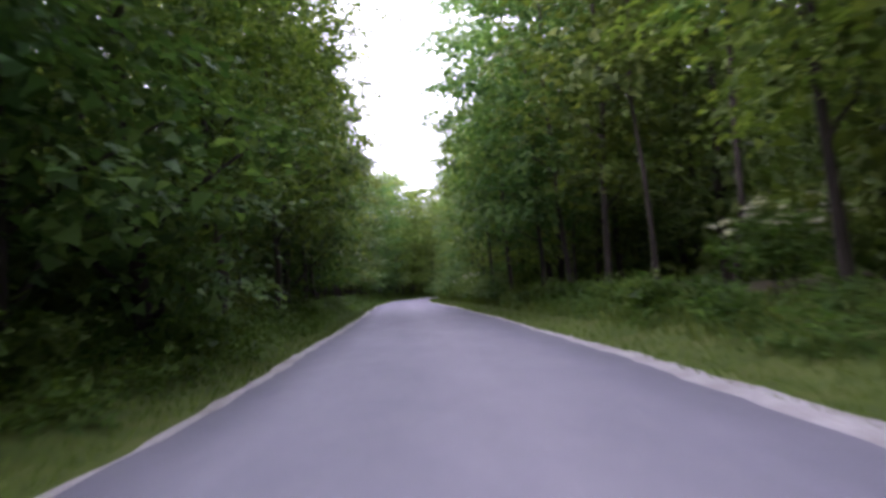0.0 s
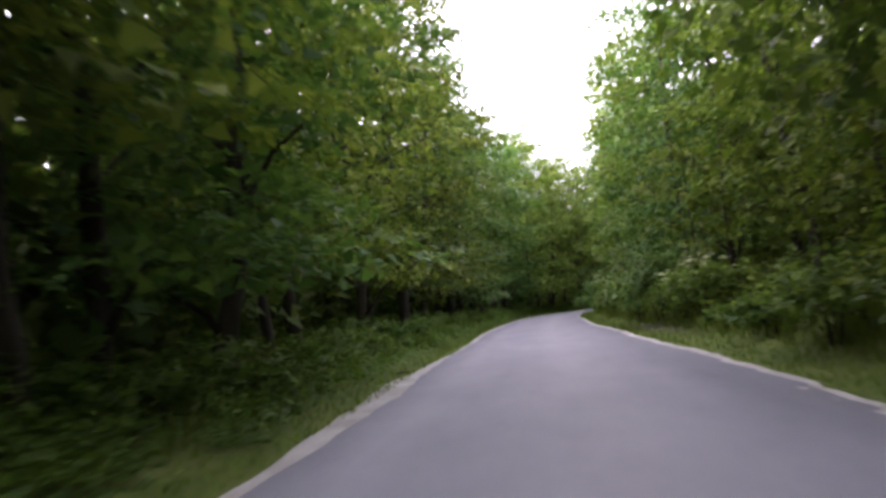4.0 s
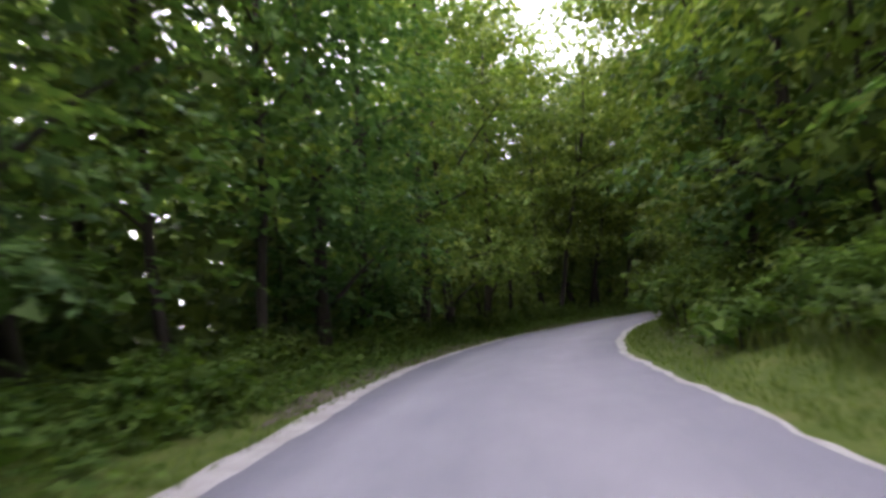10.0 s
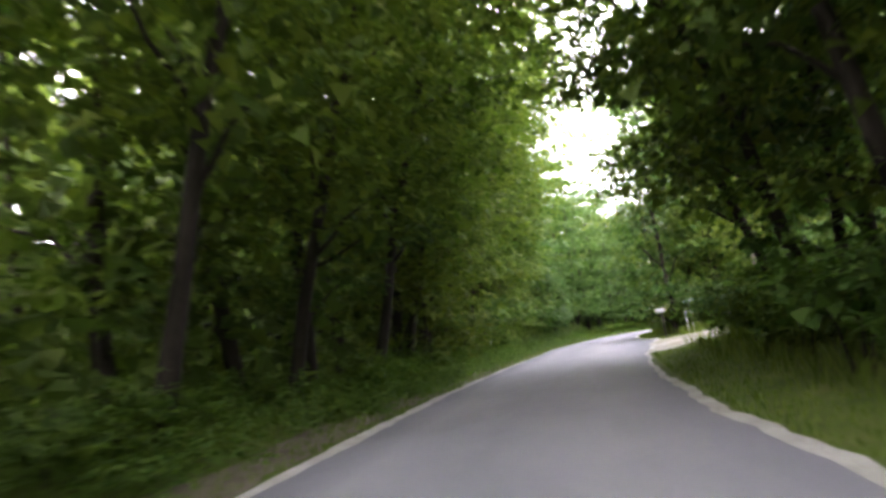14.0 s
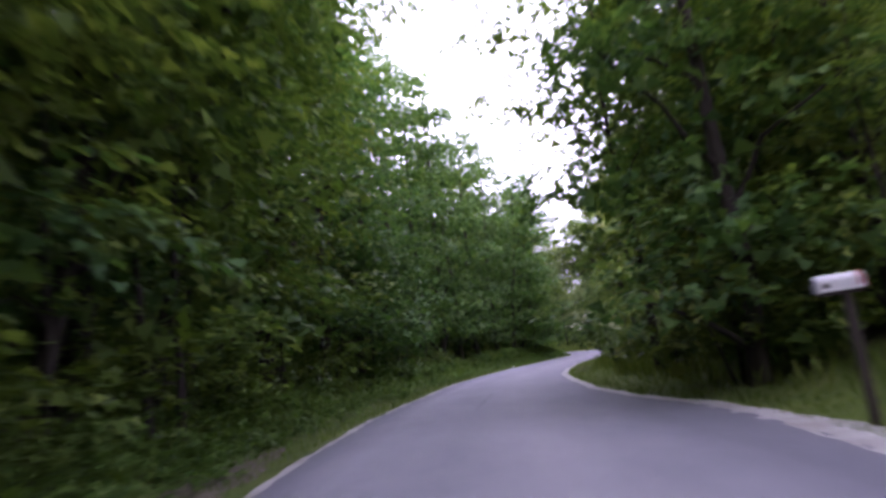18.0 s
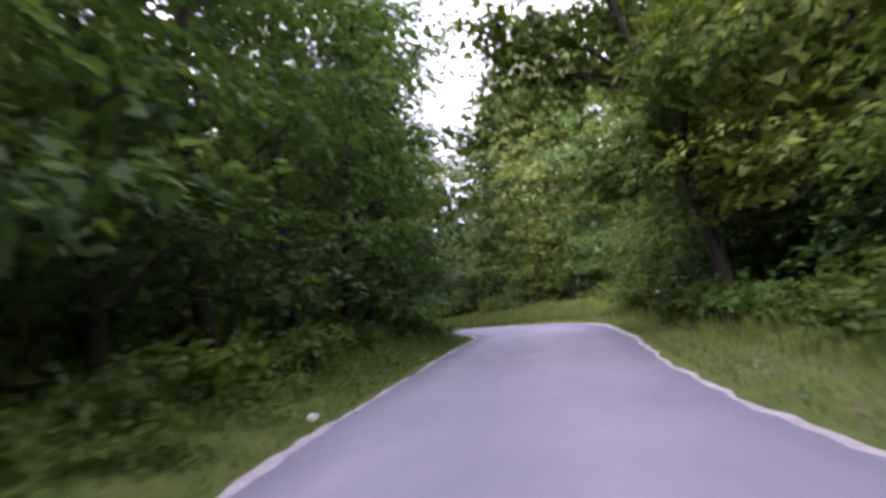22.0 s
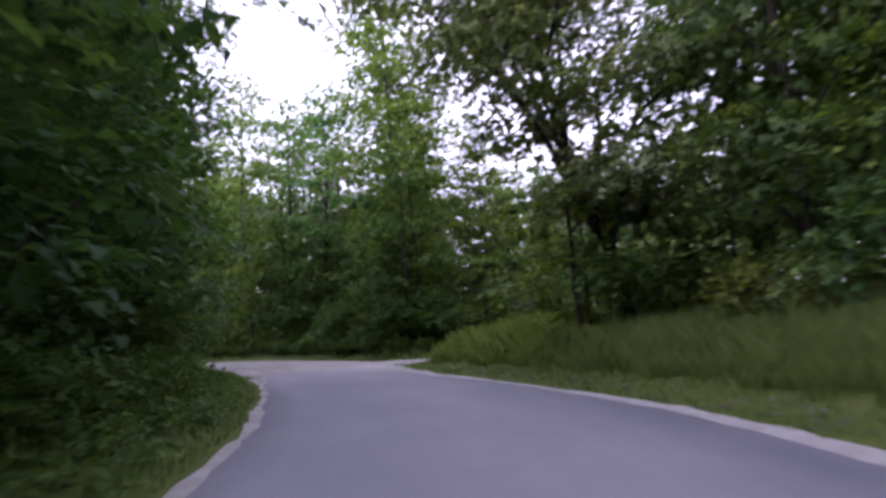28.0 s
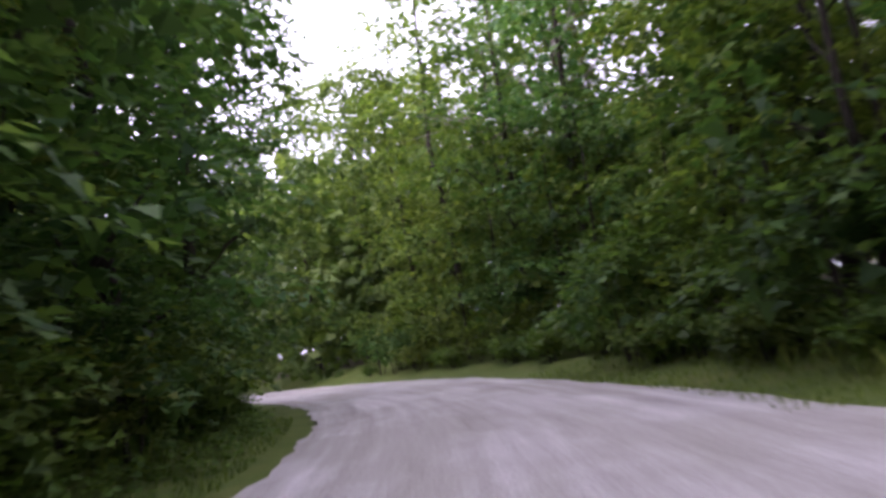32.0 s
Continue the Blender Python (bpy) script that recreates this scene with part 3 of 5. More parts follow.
def make_tree(kind, seed, height, base, radius, leaf, clumps, twigs, per, bark, trunk_r, leaf_mat, label, top_wide=0.0, bare=False, lean=0.0, open_crown=0.0, spire=False, limbs=6, low=0.92, fill=56, core=0.31):
    """A broadleaf tree: tapered trunk, forking limbs, and a crown of leafy clumps with gaps between them."""
    r = np.random.default_rng(seed)
    root = new(kind)
    tagged(root, label, "tree", "roadside trees")
    n = 9
    h = np.linspace(0, height * 0.93, n)
    bend = np.stack([np.cumsum(r.normal(0, 0.10, n)) * height / 16 + lean * h / height, np.cumsum(r.normal(0, 0.10, n)) * height / 16, h], 1)
    bend[0, :2] = 0
    v, f = tube(bend, trunk_r * np.concatenate([[1.3], np.linspace(1.0, 0.16, n - 1)]), 8)
    v = [(a, b, c_ - 0.25 if c_ < 0.05 else c_) for a, b, c_ in v]
    mesh_object("trunk", v, f, bark, root, smooth=True)
    all_v, all_f, off = [], [], 0
    limb_n = 0
    for k in range(clumps):
        u = (k + 0.5) / clumps
        z = base + (height - base) * u ** low
        prof = math.sin(math.pi * min(1, 0.16 + 0.78 * u)) ** 0.7 if not spire else (1.04 - u) ** 0.6
        prof = prof * (1 - top_wide) + top_wide * (0.55 + 0.45 * u)
        if low > 1 and u < 0.4:
            prof = max(prof, 0.85)
        ang = k * 2.39996 + r.uniform(-0.4, 0.4)
        size = radius * r.uniform(0.40, 0.60) * (1 - 0.22 * u)
        rad = max(0.0, radius * prof - size * 0.62) * r.uniform(0.62, 1.1)
        tx, ty = np.interp(z, h, bend[:, 0]), np.interp(z, h, bend[:, 1])
        centre = np.array([tx + rad * math.cos(ang), ty + rad * math.sin(ang), z + r.uniform(-0.35, 0.35)])
        if r.random() < open_crown:
            continue
        tw, out = blob_twigs(r, centre, (size, size, size * 0.40), twigs)
        push = unit(tw - np.array([tx, ty, z - 0.6]))
        vv, ff = sprays(r, tw, unit(out + 0.9 * push), per, max(0.62, leaf * 3.4), leaf, 0.3, 0.9)
        wv, wf = inner_leaves(r, centre - np.array([0, 0, size * 0.10]), (size * 0.66, size * 0.66, size * 0.24), fill, core)
        for a, b in ((vv, ff), (wv, wf)):
            all_v.append(a)
            all_f.append(b + off)
            off += len(a)
        if rad > 0.6 and limb_n < limbs and k % 2 == 0:
            limb_n += 1
            z0 = max(0.6, z - rad * r.uniform(0.5, 0.9))
            p0 = np.array([np.interp(z0, h, bend[:, 0]), np.interp(z0, h, bend[:, 1]), z0])
            mid = (p0 + centre) / 2 + np.array([0, 0, 0.12 * rad]) + r.normal(0, 0.1, 3)
            r0 = trunk_r * (0.5 - 0.3 * z0 / height)
            lv, lf = tube([p0, (p0 + mid) / 2 + r.normal(0, 0.05, 3), mid, centre, centre + (centre - mid) * 0.45], [r0, r0 * 0.8, r0 * 0.6, r0 * 0.35, r0 * 0.12], 5)
            mesh_object("limb", lv, lf, bark, root, smooth=True)
    for z in np.linspace(base + 0.8, height * 0.9, 10) if fill > 20 else ():
        q = np.array([np.interp(z, h, bend[:, 0]), np.interp(z, h, bend[:, 1]), z])
        wv, wf = inner_leaves(r, q, (radius * 0.40, radius * 0.40, height * 0.06), 60, 0.42)
        all_v.append(wv)
        all_f.append(wf + off)
        off += len(wv)
    if not bare:
        mesh_object("crown", np.concatenate(all_v), np.concatenate(all_f), leaf_mat, root)
    protos[kind] = protos.get(kind, []) + [[root, False]]
    return root


def make_shrub(kind, seed, height, radius, leaf, clumps, twigs, per, leaf_mat, label, flowers=0, category="bush", stems=3):
    """A bush: stems from the ground and leafy clumps down to it, some with flat white flower heads."""
    r = np.random.default_rng(seed)
    root = new(kind)
    tagged(root, label, category, "roadside bushes")
    all_v, all_f, off, tips = [], [], 0, []
    for k in range(clumps):
        ang, rad = k * 2.39996, radius * math.sqrt((k + 0.3) / clumps) * 0.75
        z = height * r.uniform(0.35, 0.78) * (1 - 0.35 * rad / radius)
        c_ = np.array([rad * math.cos(ang), rad * math.sin(ang), z])
        size = radius * r.uniform(0.34, 0.5)
        tw, out = blob_twigs(r, c_, (size, size, min(size, z * 0.95)), twigs)
        vv, ff = sprays(r, tw, out, per, leaf * 3.0, leaf, 0.15)
        wv, wf = inner_leaves(r, c_ * np.array([1, 1, 0.8]), (size * 0.6, size * 0.6, z * 0.4), 14, 0.28)
        for a, b in ((vv, ff), (wv, wf)):
            all_v.append(a)
            all_f.append(b + off)
            off += len(a)
        tips.append((c_, size))
        if k < stems:
            lv, lf = tube([(0.08 * math.cos(ang), 0.08 * math.sin(ang), -0.15), c_ * np.array([0.5, 0.5, 0.55]), c_ * np.array([1, 1, 1.05])], [0.035, 0.025, 0.01], 5)
            mesh_object("stem", lv, lf, M_BARK, root, smooth=True)
    mesh_object("foliage", np.concatenate(all_v), np.concatenate(all_f), leaf_mat, root)
    for k in range(flowers):
        c_, size = tips[k % len(tips)]
        d = unit(np.array([r.normal(), r.normal(), abs(r.normal()) + 0.6]))
        p = c_ + d * size * 1.6
        m = 80
        q = p + r.normal(0, 1, (m, 3)) * np.array([0.11, 0.11, 0.03])
        fv, ff = leaves(q, r.normal(0, 1, (m, 3)) * np.array([1, 1, 0.2]), np.tile([0, 0, 1.0], (m, 1)), np.full(m, 0.065), np.full(m, 0.05), r)
        tagged(mesh_object("flower_head", fv, ff, M_PETAL, root, "flat creamy white flower head"), kind="stuff")
    protos[kind] = protos.get(kind, []) + [[root, False]]
    return root


def place(kind, x, y, turn, size=1.0, tilt=(0, 0), sink=0.0, label=""):
    """The next plant of a kind, standing on the ground."""
    options = protos[kind]
    fresh = [o for o in options if not o[1]]
    slot = fresh[0] if fresh else options[int(rng.integers(len(options)))]
    z = float(terrain(np.array([x]), np.array([y]))[0]) - sink
    m = pose(float(x), float(y), z, tilt[0], tilt[1], turn) @ Matrix.Diagonal((size, size, size * float(rng.uniform(0.94, 1.08)), 1))
    if slot[1]:
        ob = copy_thing(slot[0], m)
        ob.matrix_basis = m
    else:
        slot[0].matrix_basis, slot[1], ob = m, True, slot[0]
    if label:
        tagged(ob, label)
    return ob


for k in range(5):
    make_tree("roadside_tree", 10 + k, 15.0 + k * 0.7, 1.5 + 0.35 * (k % 3), 3.6, 0.19, 25, 29, 9, M_BARK, 0.17, (M_LEAF, M_LEAF_COOL)[k % 2],
              ("broadleaf roadside tree, dense mid-green crown of layered boughs", "broadleaf roadside tree, dense cool dark-green layered crown")[k % 2], top_wide=0.2, low=1.15)
# trees for dim stretches: the shade is painted into the leaf colour
for k in range(3):
    make_tree("shadowy_tree", 15 + k, 15.4 + k * 0.8, 1.3, 3.6, 0.19, 25, 29, 9, M_BARK, 0.17, M_LEAF_COOL, "broadleaf tree with a dense crown in blue-green shade colour, reaching low over the verge", top_wide=0.15, low=1.2)
# trees for open stretches: the light is painted into the leaf colour
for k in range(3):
    make_tree("sunlit_tree", 20 + k, 16.5 + k * 0.8, 1.8, 3.9, 0.19, 26, 29, 9, M_BARK, 0.16, (M_LEAF_SUN, M_LEAF_SUN, M_LEAF)[k], "roadside maple with sunlit yellow-green leaf colour and a domed crown of layered boughs", top_wide=0.12, low=1.1)
for k in range(3):
    make_tree("overhanging_tree", 30 + k, 16 + k, 3.0, 4.5, 0.195, 27, 29, 9, M_BARK, 0.105, (M_LEAF, M_LEAF_COOL, M_LEAF)[k],
              "tall forest tree whose leafy branches hang over the road", top_wide=0.5)
for k in range(2):
    make_tree("arching_tree", 36 + k, 15.5 + k, 3.3, 4.1, 0.185, 27, 32, 10, M_BARK, 0.13, (M_LEAF_SUN, M_LEAF)[k],
              "leaning roadside tree whose leafy crown arches over the road", top_wide=0.35, lean=4.6)
for k in range(3):
    make_tree("woodland_tree", 40 + k, 17 + k, 6.5, 3.8, 0.28, 16, 17, 8, M_BARK, 0.085, (M_LEAF_FAR, M_LEAF_COOL, M_LEAF_FAR)[k],
              "tall slender woodland tree with a high crown and bare dark trunk", top_wide=0.3, limbs=3, core=0.4, fill=40)
for k in range(2):
    make_tree("inner_tree", 50 + k, 15 + 2 * k, 1.5, 4.2, 0.4, 18, 12, 7, M_BARK, 0.16, M_LEAF_FAR, "broad leafy tree deep in the woodland", top_wide=0.2, limbs=2, core=0.5, fill=36)
for k in range(2):
    make_tree("pale_poplar", 60 + k, 15 + k, 4.0, 3.6, 0.17, 36, 36, 9, M_BARK_PALE, 0.13, M_LEAF_PALE, "tall poplar with loose pale grey-green crown and visible limbs", open_crown=0.04, top_wide=0.3, fill=70, core=0.36)
make_tree("roadside_maple", 66, 12.5, 4.6, 3.3, 0.13, 22, 28, 9, M_BARK_PALE, 0.11, M_LEAF, "slender maple with a straight pale bare trunk beside the side road", top_wide=0.2)
for k in range(3):
    make_tree("sapling", 70 + k, 6.0 + k, 0.8, 1.9, 0.18, 11, 15, 8, M_BARK, 0.06, (M_LEAF, M_LEAF_COOL, M_LEAF)[k], "slender young tree with light green layered leaves", top_wide=0.1, limbs=3, fill=16, core=0.34)
for k in range(3):
    make_shrub("bush", 90 + k, 2.3 + 0.4 * k, 1.5, 0.16, 8, 16, 8, (M_LEAF, M_WEED, M_LEAF_COOL)[k], "dense leafy green bush at the edge of the wood")
for k in range(2):
    make_shrub("flowering_bush", 95 + k, 2.9, 1.5, 0.15, 10, 26, 8, M_WEED, "elder bush with flat white flower heads", flowers=15)
for k in range(3):
    make_shrub("tall_weed", 100 + k, 1.0 + 0.15 * k, 0.75, 0.13, 5, 12, 7, M_WEED, "clump of tall leafy weeds on the verge", category="weeds", stems=2)


def row(side, kinds, start, end, gap, off, jitter=0.8, size=(0.9, 1.12), skip=(), margin=2.0):
    """Plants along one side of the road, at a distance from its line."""
    s = start + gap * 0.5 * rng.random()
    while s < end:
        d = off(s) if callable(off) else off
        x, y = road_way.at(s, side * (d + rng.uniform(-jitter, jitter)))
        if not any(a < s < b for a, b in skip) and clear(float(x), float(y), margin):
            kind = kinds[int(rng.integers(len(kinds)))]
            turn = float(rng.uniform(0, 360))
            place(kind, x, y, turn, float(rng.uniform(*size)), (float(rng.normal(0, 2)), float(rng.normal(0, 2))))
        s += gap * float(rng.uniform(0.75, 1.3))


def clear(x, y, margin):
    """Whether a place is off every road."""
    q = np.array([x]), np.array([y])
    s, d = road_way.where(*q)
    across = d[0]
    if -left_w(s)[0] - margin < d[0] < right_w(s)[0] + margin and s[0] < 320:
        return False
    for way, half in ((side_way, lambda s, d: side_edge(s, d)), (branch_way, lambda s, d: branch_half(s))):
        s, d = way.where(*q)
        if across > 0 and s[0] > 0.5 and abs(d[0]) < half(s, d)[0] + margin:
            return False
    return True


# distance of the first trunks from the road's line, on either side
FRONT_L = lambda s: float(np.interp(s, [-20, 0, 14, 24, 46, 54, 95, 104, 140, 160, 168, 205, 213, 235, 246, 256, 264, 270, 300], [6.2, 6.2, 6.0, 5.3, 5.5, 6.9, 6.9, 5.9, 5.9, 6.6, 7.2, 7.4, 6.9, 6.2, 6.5, 6.6, 6.1, 5.5, 5.4]))
FRONT_R = lambda s: float(np.interp(s, [-20, 0, 20, 34, 42, 60, 66, 95, 102, 128, 145, 170, 178, 186, 204, 212, 230, 236, 262],
                                    [7.8, 7.8, 7.2, 7.6, 9.6, 9.6, 8.2, 7.8, 6.8, 6.8, 7.6, 8.2, 8.4, 12.0, 11.0, 7.4, 7.4, 12.0, 14.0]))
# shadowy and sunlit kinds carry each stretch's shade and light in their leaves
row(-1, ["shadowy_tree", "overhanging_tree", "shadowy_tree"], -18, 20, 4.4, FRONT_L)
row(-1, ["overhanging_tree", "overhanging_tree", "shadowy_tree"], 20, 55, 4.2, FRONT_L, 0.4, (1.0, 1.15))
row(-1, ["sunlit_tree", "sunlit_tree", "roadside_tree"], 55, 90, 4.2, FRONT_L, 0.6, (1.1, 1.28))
row(-1, ["shadowy_tree", "overhanging_tree"], 90, 104, 3.6, FRONT_L, 0.4, (1.05, 1.2))
row(-1, ["roadside_tree", "shadowy_tree", "sunlit_tree"], 104, 122, 3.8, FRONT_L, 0.5, (1.08, 1.22))
row(-1, ["roadside_tree", "overhanging_tree", "sunlit_tree"], 122, 146, 3.6, lambda s: FRONT_L(s) + 0.9, 0.6, (1.0, 1.18))
row(-1, ["roadside_tree", "sunlit_tree"], 146, 163, 4.0, lambda s: FRONT_L(s) + 0.2, 0.5, (1.1, 1.25))
row(-1, ["roadside_tree", "shadowy_tree"], 161, 184, 3.5, FRONT_L, 0.5, (1.14, 1.3))
row(-1, ["shadowy_tree", "roadside_tree", "shadowy_tree"], 184, 206, 3.7, FRONT_L, 0.6, (1.1, 1.28))
row(-1, ["shadowy_tree"], 206, 292, 3.9, FRONT_L, 0.5, (1.06, 1.2))
row(1, ["overhanging_tree", "woodland_tree", "overhanging_tree"], -18, 38, 4.2, FRONT_R, 0.6, (1.0, 1.15))
row(1, ["roadside_tree", "sunlit_tree"], 38, 64, 4.6, FRONT_R)
row(1, ["roadside_tree", "shadowy_tree"], 64, 98, 4.4, FRONT_R, 0.7, (1.0, 1.15))
row(1, ["roadside_tree", "roadside_tree", "overhanging_tree"], 98, 147, 5.4, FRONT_R, 0.5, (1.05, 1.25))
row(1, ["sunlit_tree", "roadside_tree"], 168, 210, 4.6, FRONT_R, 0.6)
for s_o, d_o in ((119, 6.0), (128, 6.2), (137, 6.2), (144, 6.8)):
    x, y = road_way.at(s_o, d_o)
    place("overhanging_tree", x, y, 70.0 * s_o, 1.1)
for s_o, d_o in ((32, 6.2), (38, 5.8), (44.5, 5.7), (41, -5.0)):
    x, y = road_way.at(s_o, d_o)
    place("overhanging_tree", x, y, 50.0 * s_o, 1.08)
for s_o, d_o in ((136, -5.8), (141.5, -5.6), (147, -6.2), (153, -6.6), (159, -6.6), (164.5, -6.4), (169, -6.8), (131, 5.7), (137, 5.9), (143.5, 6.6), (130.5, -5.5)):
    x, y = road_way.at(s_o, d_o)
    place("arching_tree", x, y, math.degrees(road_way.heading(s_o)) + (180 if d_o > 0 else 0) + float(rng.uniform(-12, 12)), 1.15)
row(-1, ["sapling", "bush"], 146, 168, 1.9, 5.2, 0.5, (1.0, 1.4))
row(1, ["inner_tree"], -12, 40, 3.6, 11.0, 1.0, (0.85, 1.0), skip=((14, 29),))
row(1, ["roadside_tree"], 285, 300, 4.0, lambda s: 7.4, 0.5, (1.0, 1.1))
row(1, ["roadside_tree"], 209, 234, 3.8, FRONT_R, 0.5, (0.9, 1.1))
for a, b, kinds in ((-18, 118, ["woodland_tree", "inner_tree", "inner_tree"]), (118, 150, ["woodland_tree", "inner_tree"]), (150, 300, ["woodland_tree", "inner_tree", "inner_tree"])):
    row(-1, kinds, a, b, 5.2, lambda s: FRONT_L(s) + 5.0, 1.4, (0.98, 1.2))
row(1, ["woodland_tree", "inner_tree", "inner_tree"], -18, 140, 5.6, lambda s: FRONT_R(s) + 5.0, 1.4, (0.95, 1.15))
row(1, ["inner_tree", "woodland_tree"], 176, 236, 5.6, lambda s: FRONT_R(s) + 5.5, 1.4)

# ---- woods past the junctions and behind the start ----
def grove(kinds, places, size=(0.9, 1.1)):
    for x, y in places:
        if clear(x, y, 1.6):
            place(kinds[int(rng.integers(len(kinds)))], x + float(rng.uniform(-0.8, 0.8)), y + float(rng.uniform(-0.8, 0.8)), float(rng.uniform(0, 360)),
                  float(rng.uniform(*size)), (float(rng.normal(0, 2)), float(rng.normal(0, 2))))


# beyond the gravel junction, facing the road's end
for x, y, a, sz in ((85.6, 249.2, 20, 0.86), (87.6, 258.0, 80, 1.28), (86.9, 254.6, 110, 1.27), (85.4, 263.6, 140, 0.92), (83.2, 268.8, 200, 0.85), (79.5, 275.5, 260, 0.92), (75.0, 281.5, 320, 0.95), (92.5, 253.5, 50, 0.72)):
    place("roadside_tree", x, y, a, sz)
place("overhanging_tree", 88.2, 253.6, 30, 1.12)
grove(["sapling", "bush"], [(84.8 - 0.1 * k, 247.6 + 2.6 * k) for k in range(8)] + [(88.0 + 2.7 * k, 247.2 + 0.5 * k) for k in range(3)], (0.9, 1.3))
grove(["bush", "bush", "sapling"], [(96.5 + 3.0 * k, 251.5 + (k % 2)) for k in range(6)], (0.7, 0.95))
for x, y, a, sz in ((92.0, 250.2, 15, 0.56), (96.0, 249.4, 95, 0.52), (100.2, 250.4, 170, 0.55), (104.6, 252.0, 240, 0.52), (109.0, 254.0, 310, 0.56), (94.0, 255.0, 200, 0.64), (98.6, 256.0, 30, 0.6)):
    place("roadside_tree", x, y, a, sz)
grove(["inner_tree", "sunlit_tree"], [(89 + 4.6 * (k % 3), 258 + 6.5 * (k // 3) + 0.7 * k % 3) for k in range(9)], (0.64, 0.76))
grove(["inner_tree", "sunlit_tree"], [(104 + 5.0 * (k % 6), 266 + 6.0 * (k // 6) + 0.7 * k % 3) for k in range(12)], (0.6, 0.72))
grove(["inner_tree"], [(86 - 3.0 * k, 274 + 5.5 * k) for k in range(4)], (1.1, 1.3))
grove(["inner_tree"], [(74 - 4.5 * k, 281 + 5.5 * k) for k in range(6)], (1.0, 1.2))
# beside the side road
grove(["roadside_tree"], [(28.9 + 4.2 * k, 158.9 + 1.2 * k) for k in range(5)], (1.05, 1.2))
grove(["bush", "sapling", "bush"], [(27.0 + 1.7 * k, 157.2 + 0.5 * k + 0.8 * (k % 2)) for k in range(12)], (1.0, 1.4))
place("roadside_maple", 30.9, 153.0, 40, 1.0, (0, -5))
grove(["overhanging_tree"], [(32.5, 164.0)])
grove(["shadowy_tree", "roadside_tree"], [(37.5 + 4.5 * k, 157.2 + 1.5 * k) for k in range(5)], (0.95, 1.1))
grove(["inner_tree", "woodland_tree"], [(32 + 5.5 * (k % 6), 166.5 + 5.5 * (k // 6) + 0.8 * (k % 6)) for k in range(12)])
grove(["roadside_tree", "woodland_tree"], [(20.5 + 4.6 * k, 139.0 + 2.0 * k) for k in range(9)], (0.9, 1.05))
grove(["inner_tree", "woodland_tree"], [(26 + 6.0 * k, 131.0 + 2.2 * k) for k in range(7)])
# open field on the outside of the last bend: poplars and a few single trees
for x, y, a, sz, tl in ((91.0, 226.2, 130, 1.65, (2, -3)), (92.6, 220.5, 300, 1.65, (2, 0)), (89.2, 219.2, 40, 1.45, (0, 2))):
    place("pale_poplar", x, y, a, sz, tl)
grove(["roadside_tree"], [(82.4, 206.0), (84.0, 210.2), (85.8, 214.2), (87.6, 218.2), (89.5, 213.0), (88.0, 207.5), (93.5, 227.0), (88.3, 226.0), (90.4, 231.6), (87.4, 222.4), (94.5, 222.0)], (0.98, 1.15))
grove(["roadside_tree", "sunlit_tree"], [(95.0, 233.0), (97.5, 227.5), (98.5, 231.5), (101.0, 228.0)], (1.2, 1.4))
grove(["bush", "sapling"], [(84.2, 219.6), (85.4, 221.8), (85.6, 225.5), (86.0, 227.6), (88.2, 229.6), (84.0, 214.6), (82.2, 210.0)], (0.9, 1.2))
grove(["roadside_tree", "inner_tree"], [(96 + 5.5 * k, 206 + 3.0 * k) for k in range(6)])
grove(["inner_tree", "woodland_tree"], [(118 + 3 * (k % 3), 222 + 6 * k) for k in range(6)], (1.0, 1.2))
# behind the first metres of the way
grove(["inner_tree"], [(-6 + 4 * k, -32 - (k % 2) * 3) for k in range(5)])


grove(["bush", "sapling", "bush"], [(85.6 + 1.5 * math.cos(k), 230.4 + 1.5 * math.sin(k)) for k in range(6)], (0.9, 1.3))


# ---- far woods: one loose mass of foliage that closes the view between the trunks ----
def belt(name, places, zlo, zhi, leaf, label):
    r = np.random.default_rng(5)
    places = np.array(places)
    n = len(places)
    z = r.uniform(0, 1, n) ** 0.9 * (zhi - zlo) + zlo
    base = terrain(places[:, 0], places[:, 1])
    at = np.stack([places[:, 0], places[:, 1], base + z], 1)
    v, f = leaves(at, r.normal(0, 1, (n, 3)) * np.array([1, 1, 0.6]), r.normal(0, 1, (n, 3)) + np.array([0, 0, 0.4]), leaf * r.uniform(0.6, 1.4, n), leaf * r.uniform(0.5, 1.0, n), r)
    return tagged(mesh_object(name, v, f, M_LEAF_FAR), label, "woods", kind="stuff")


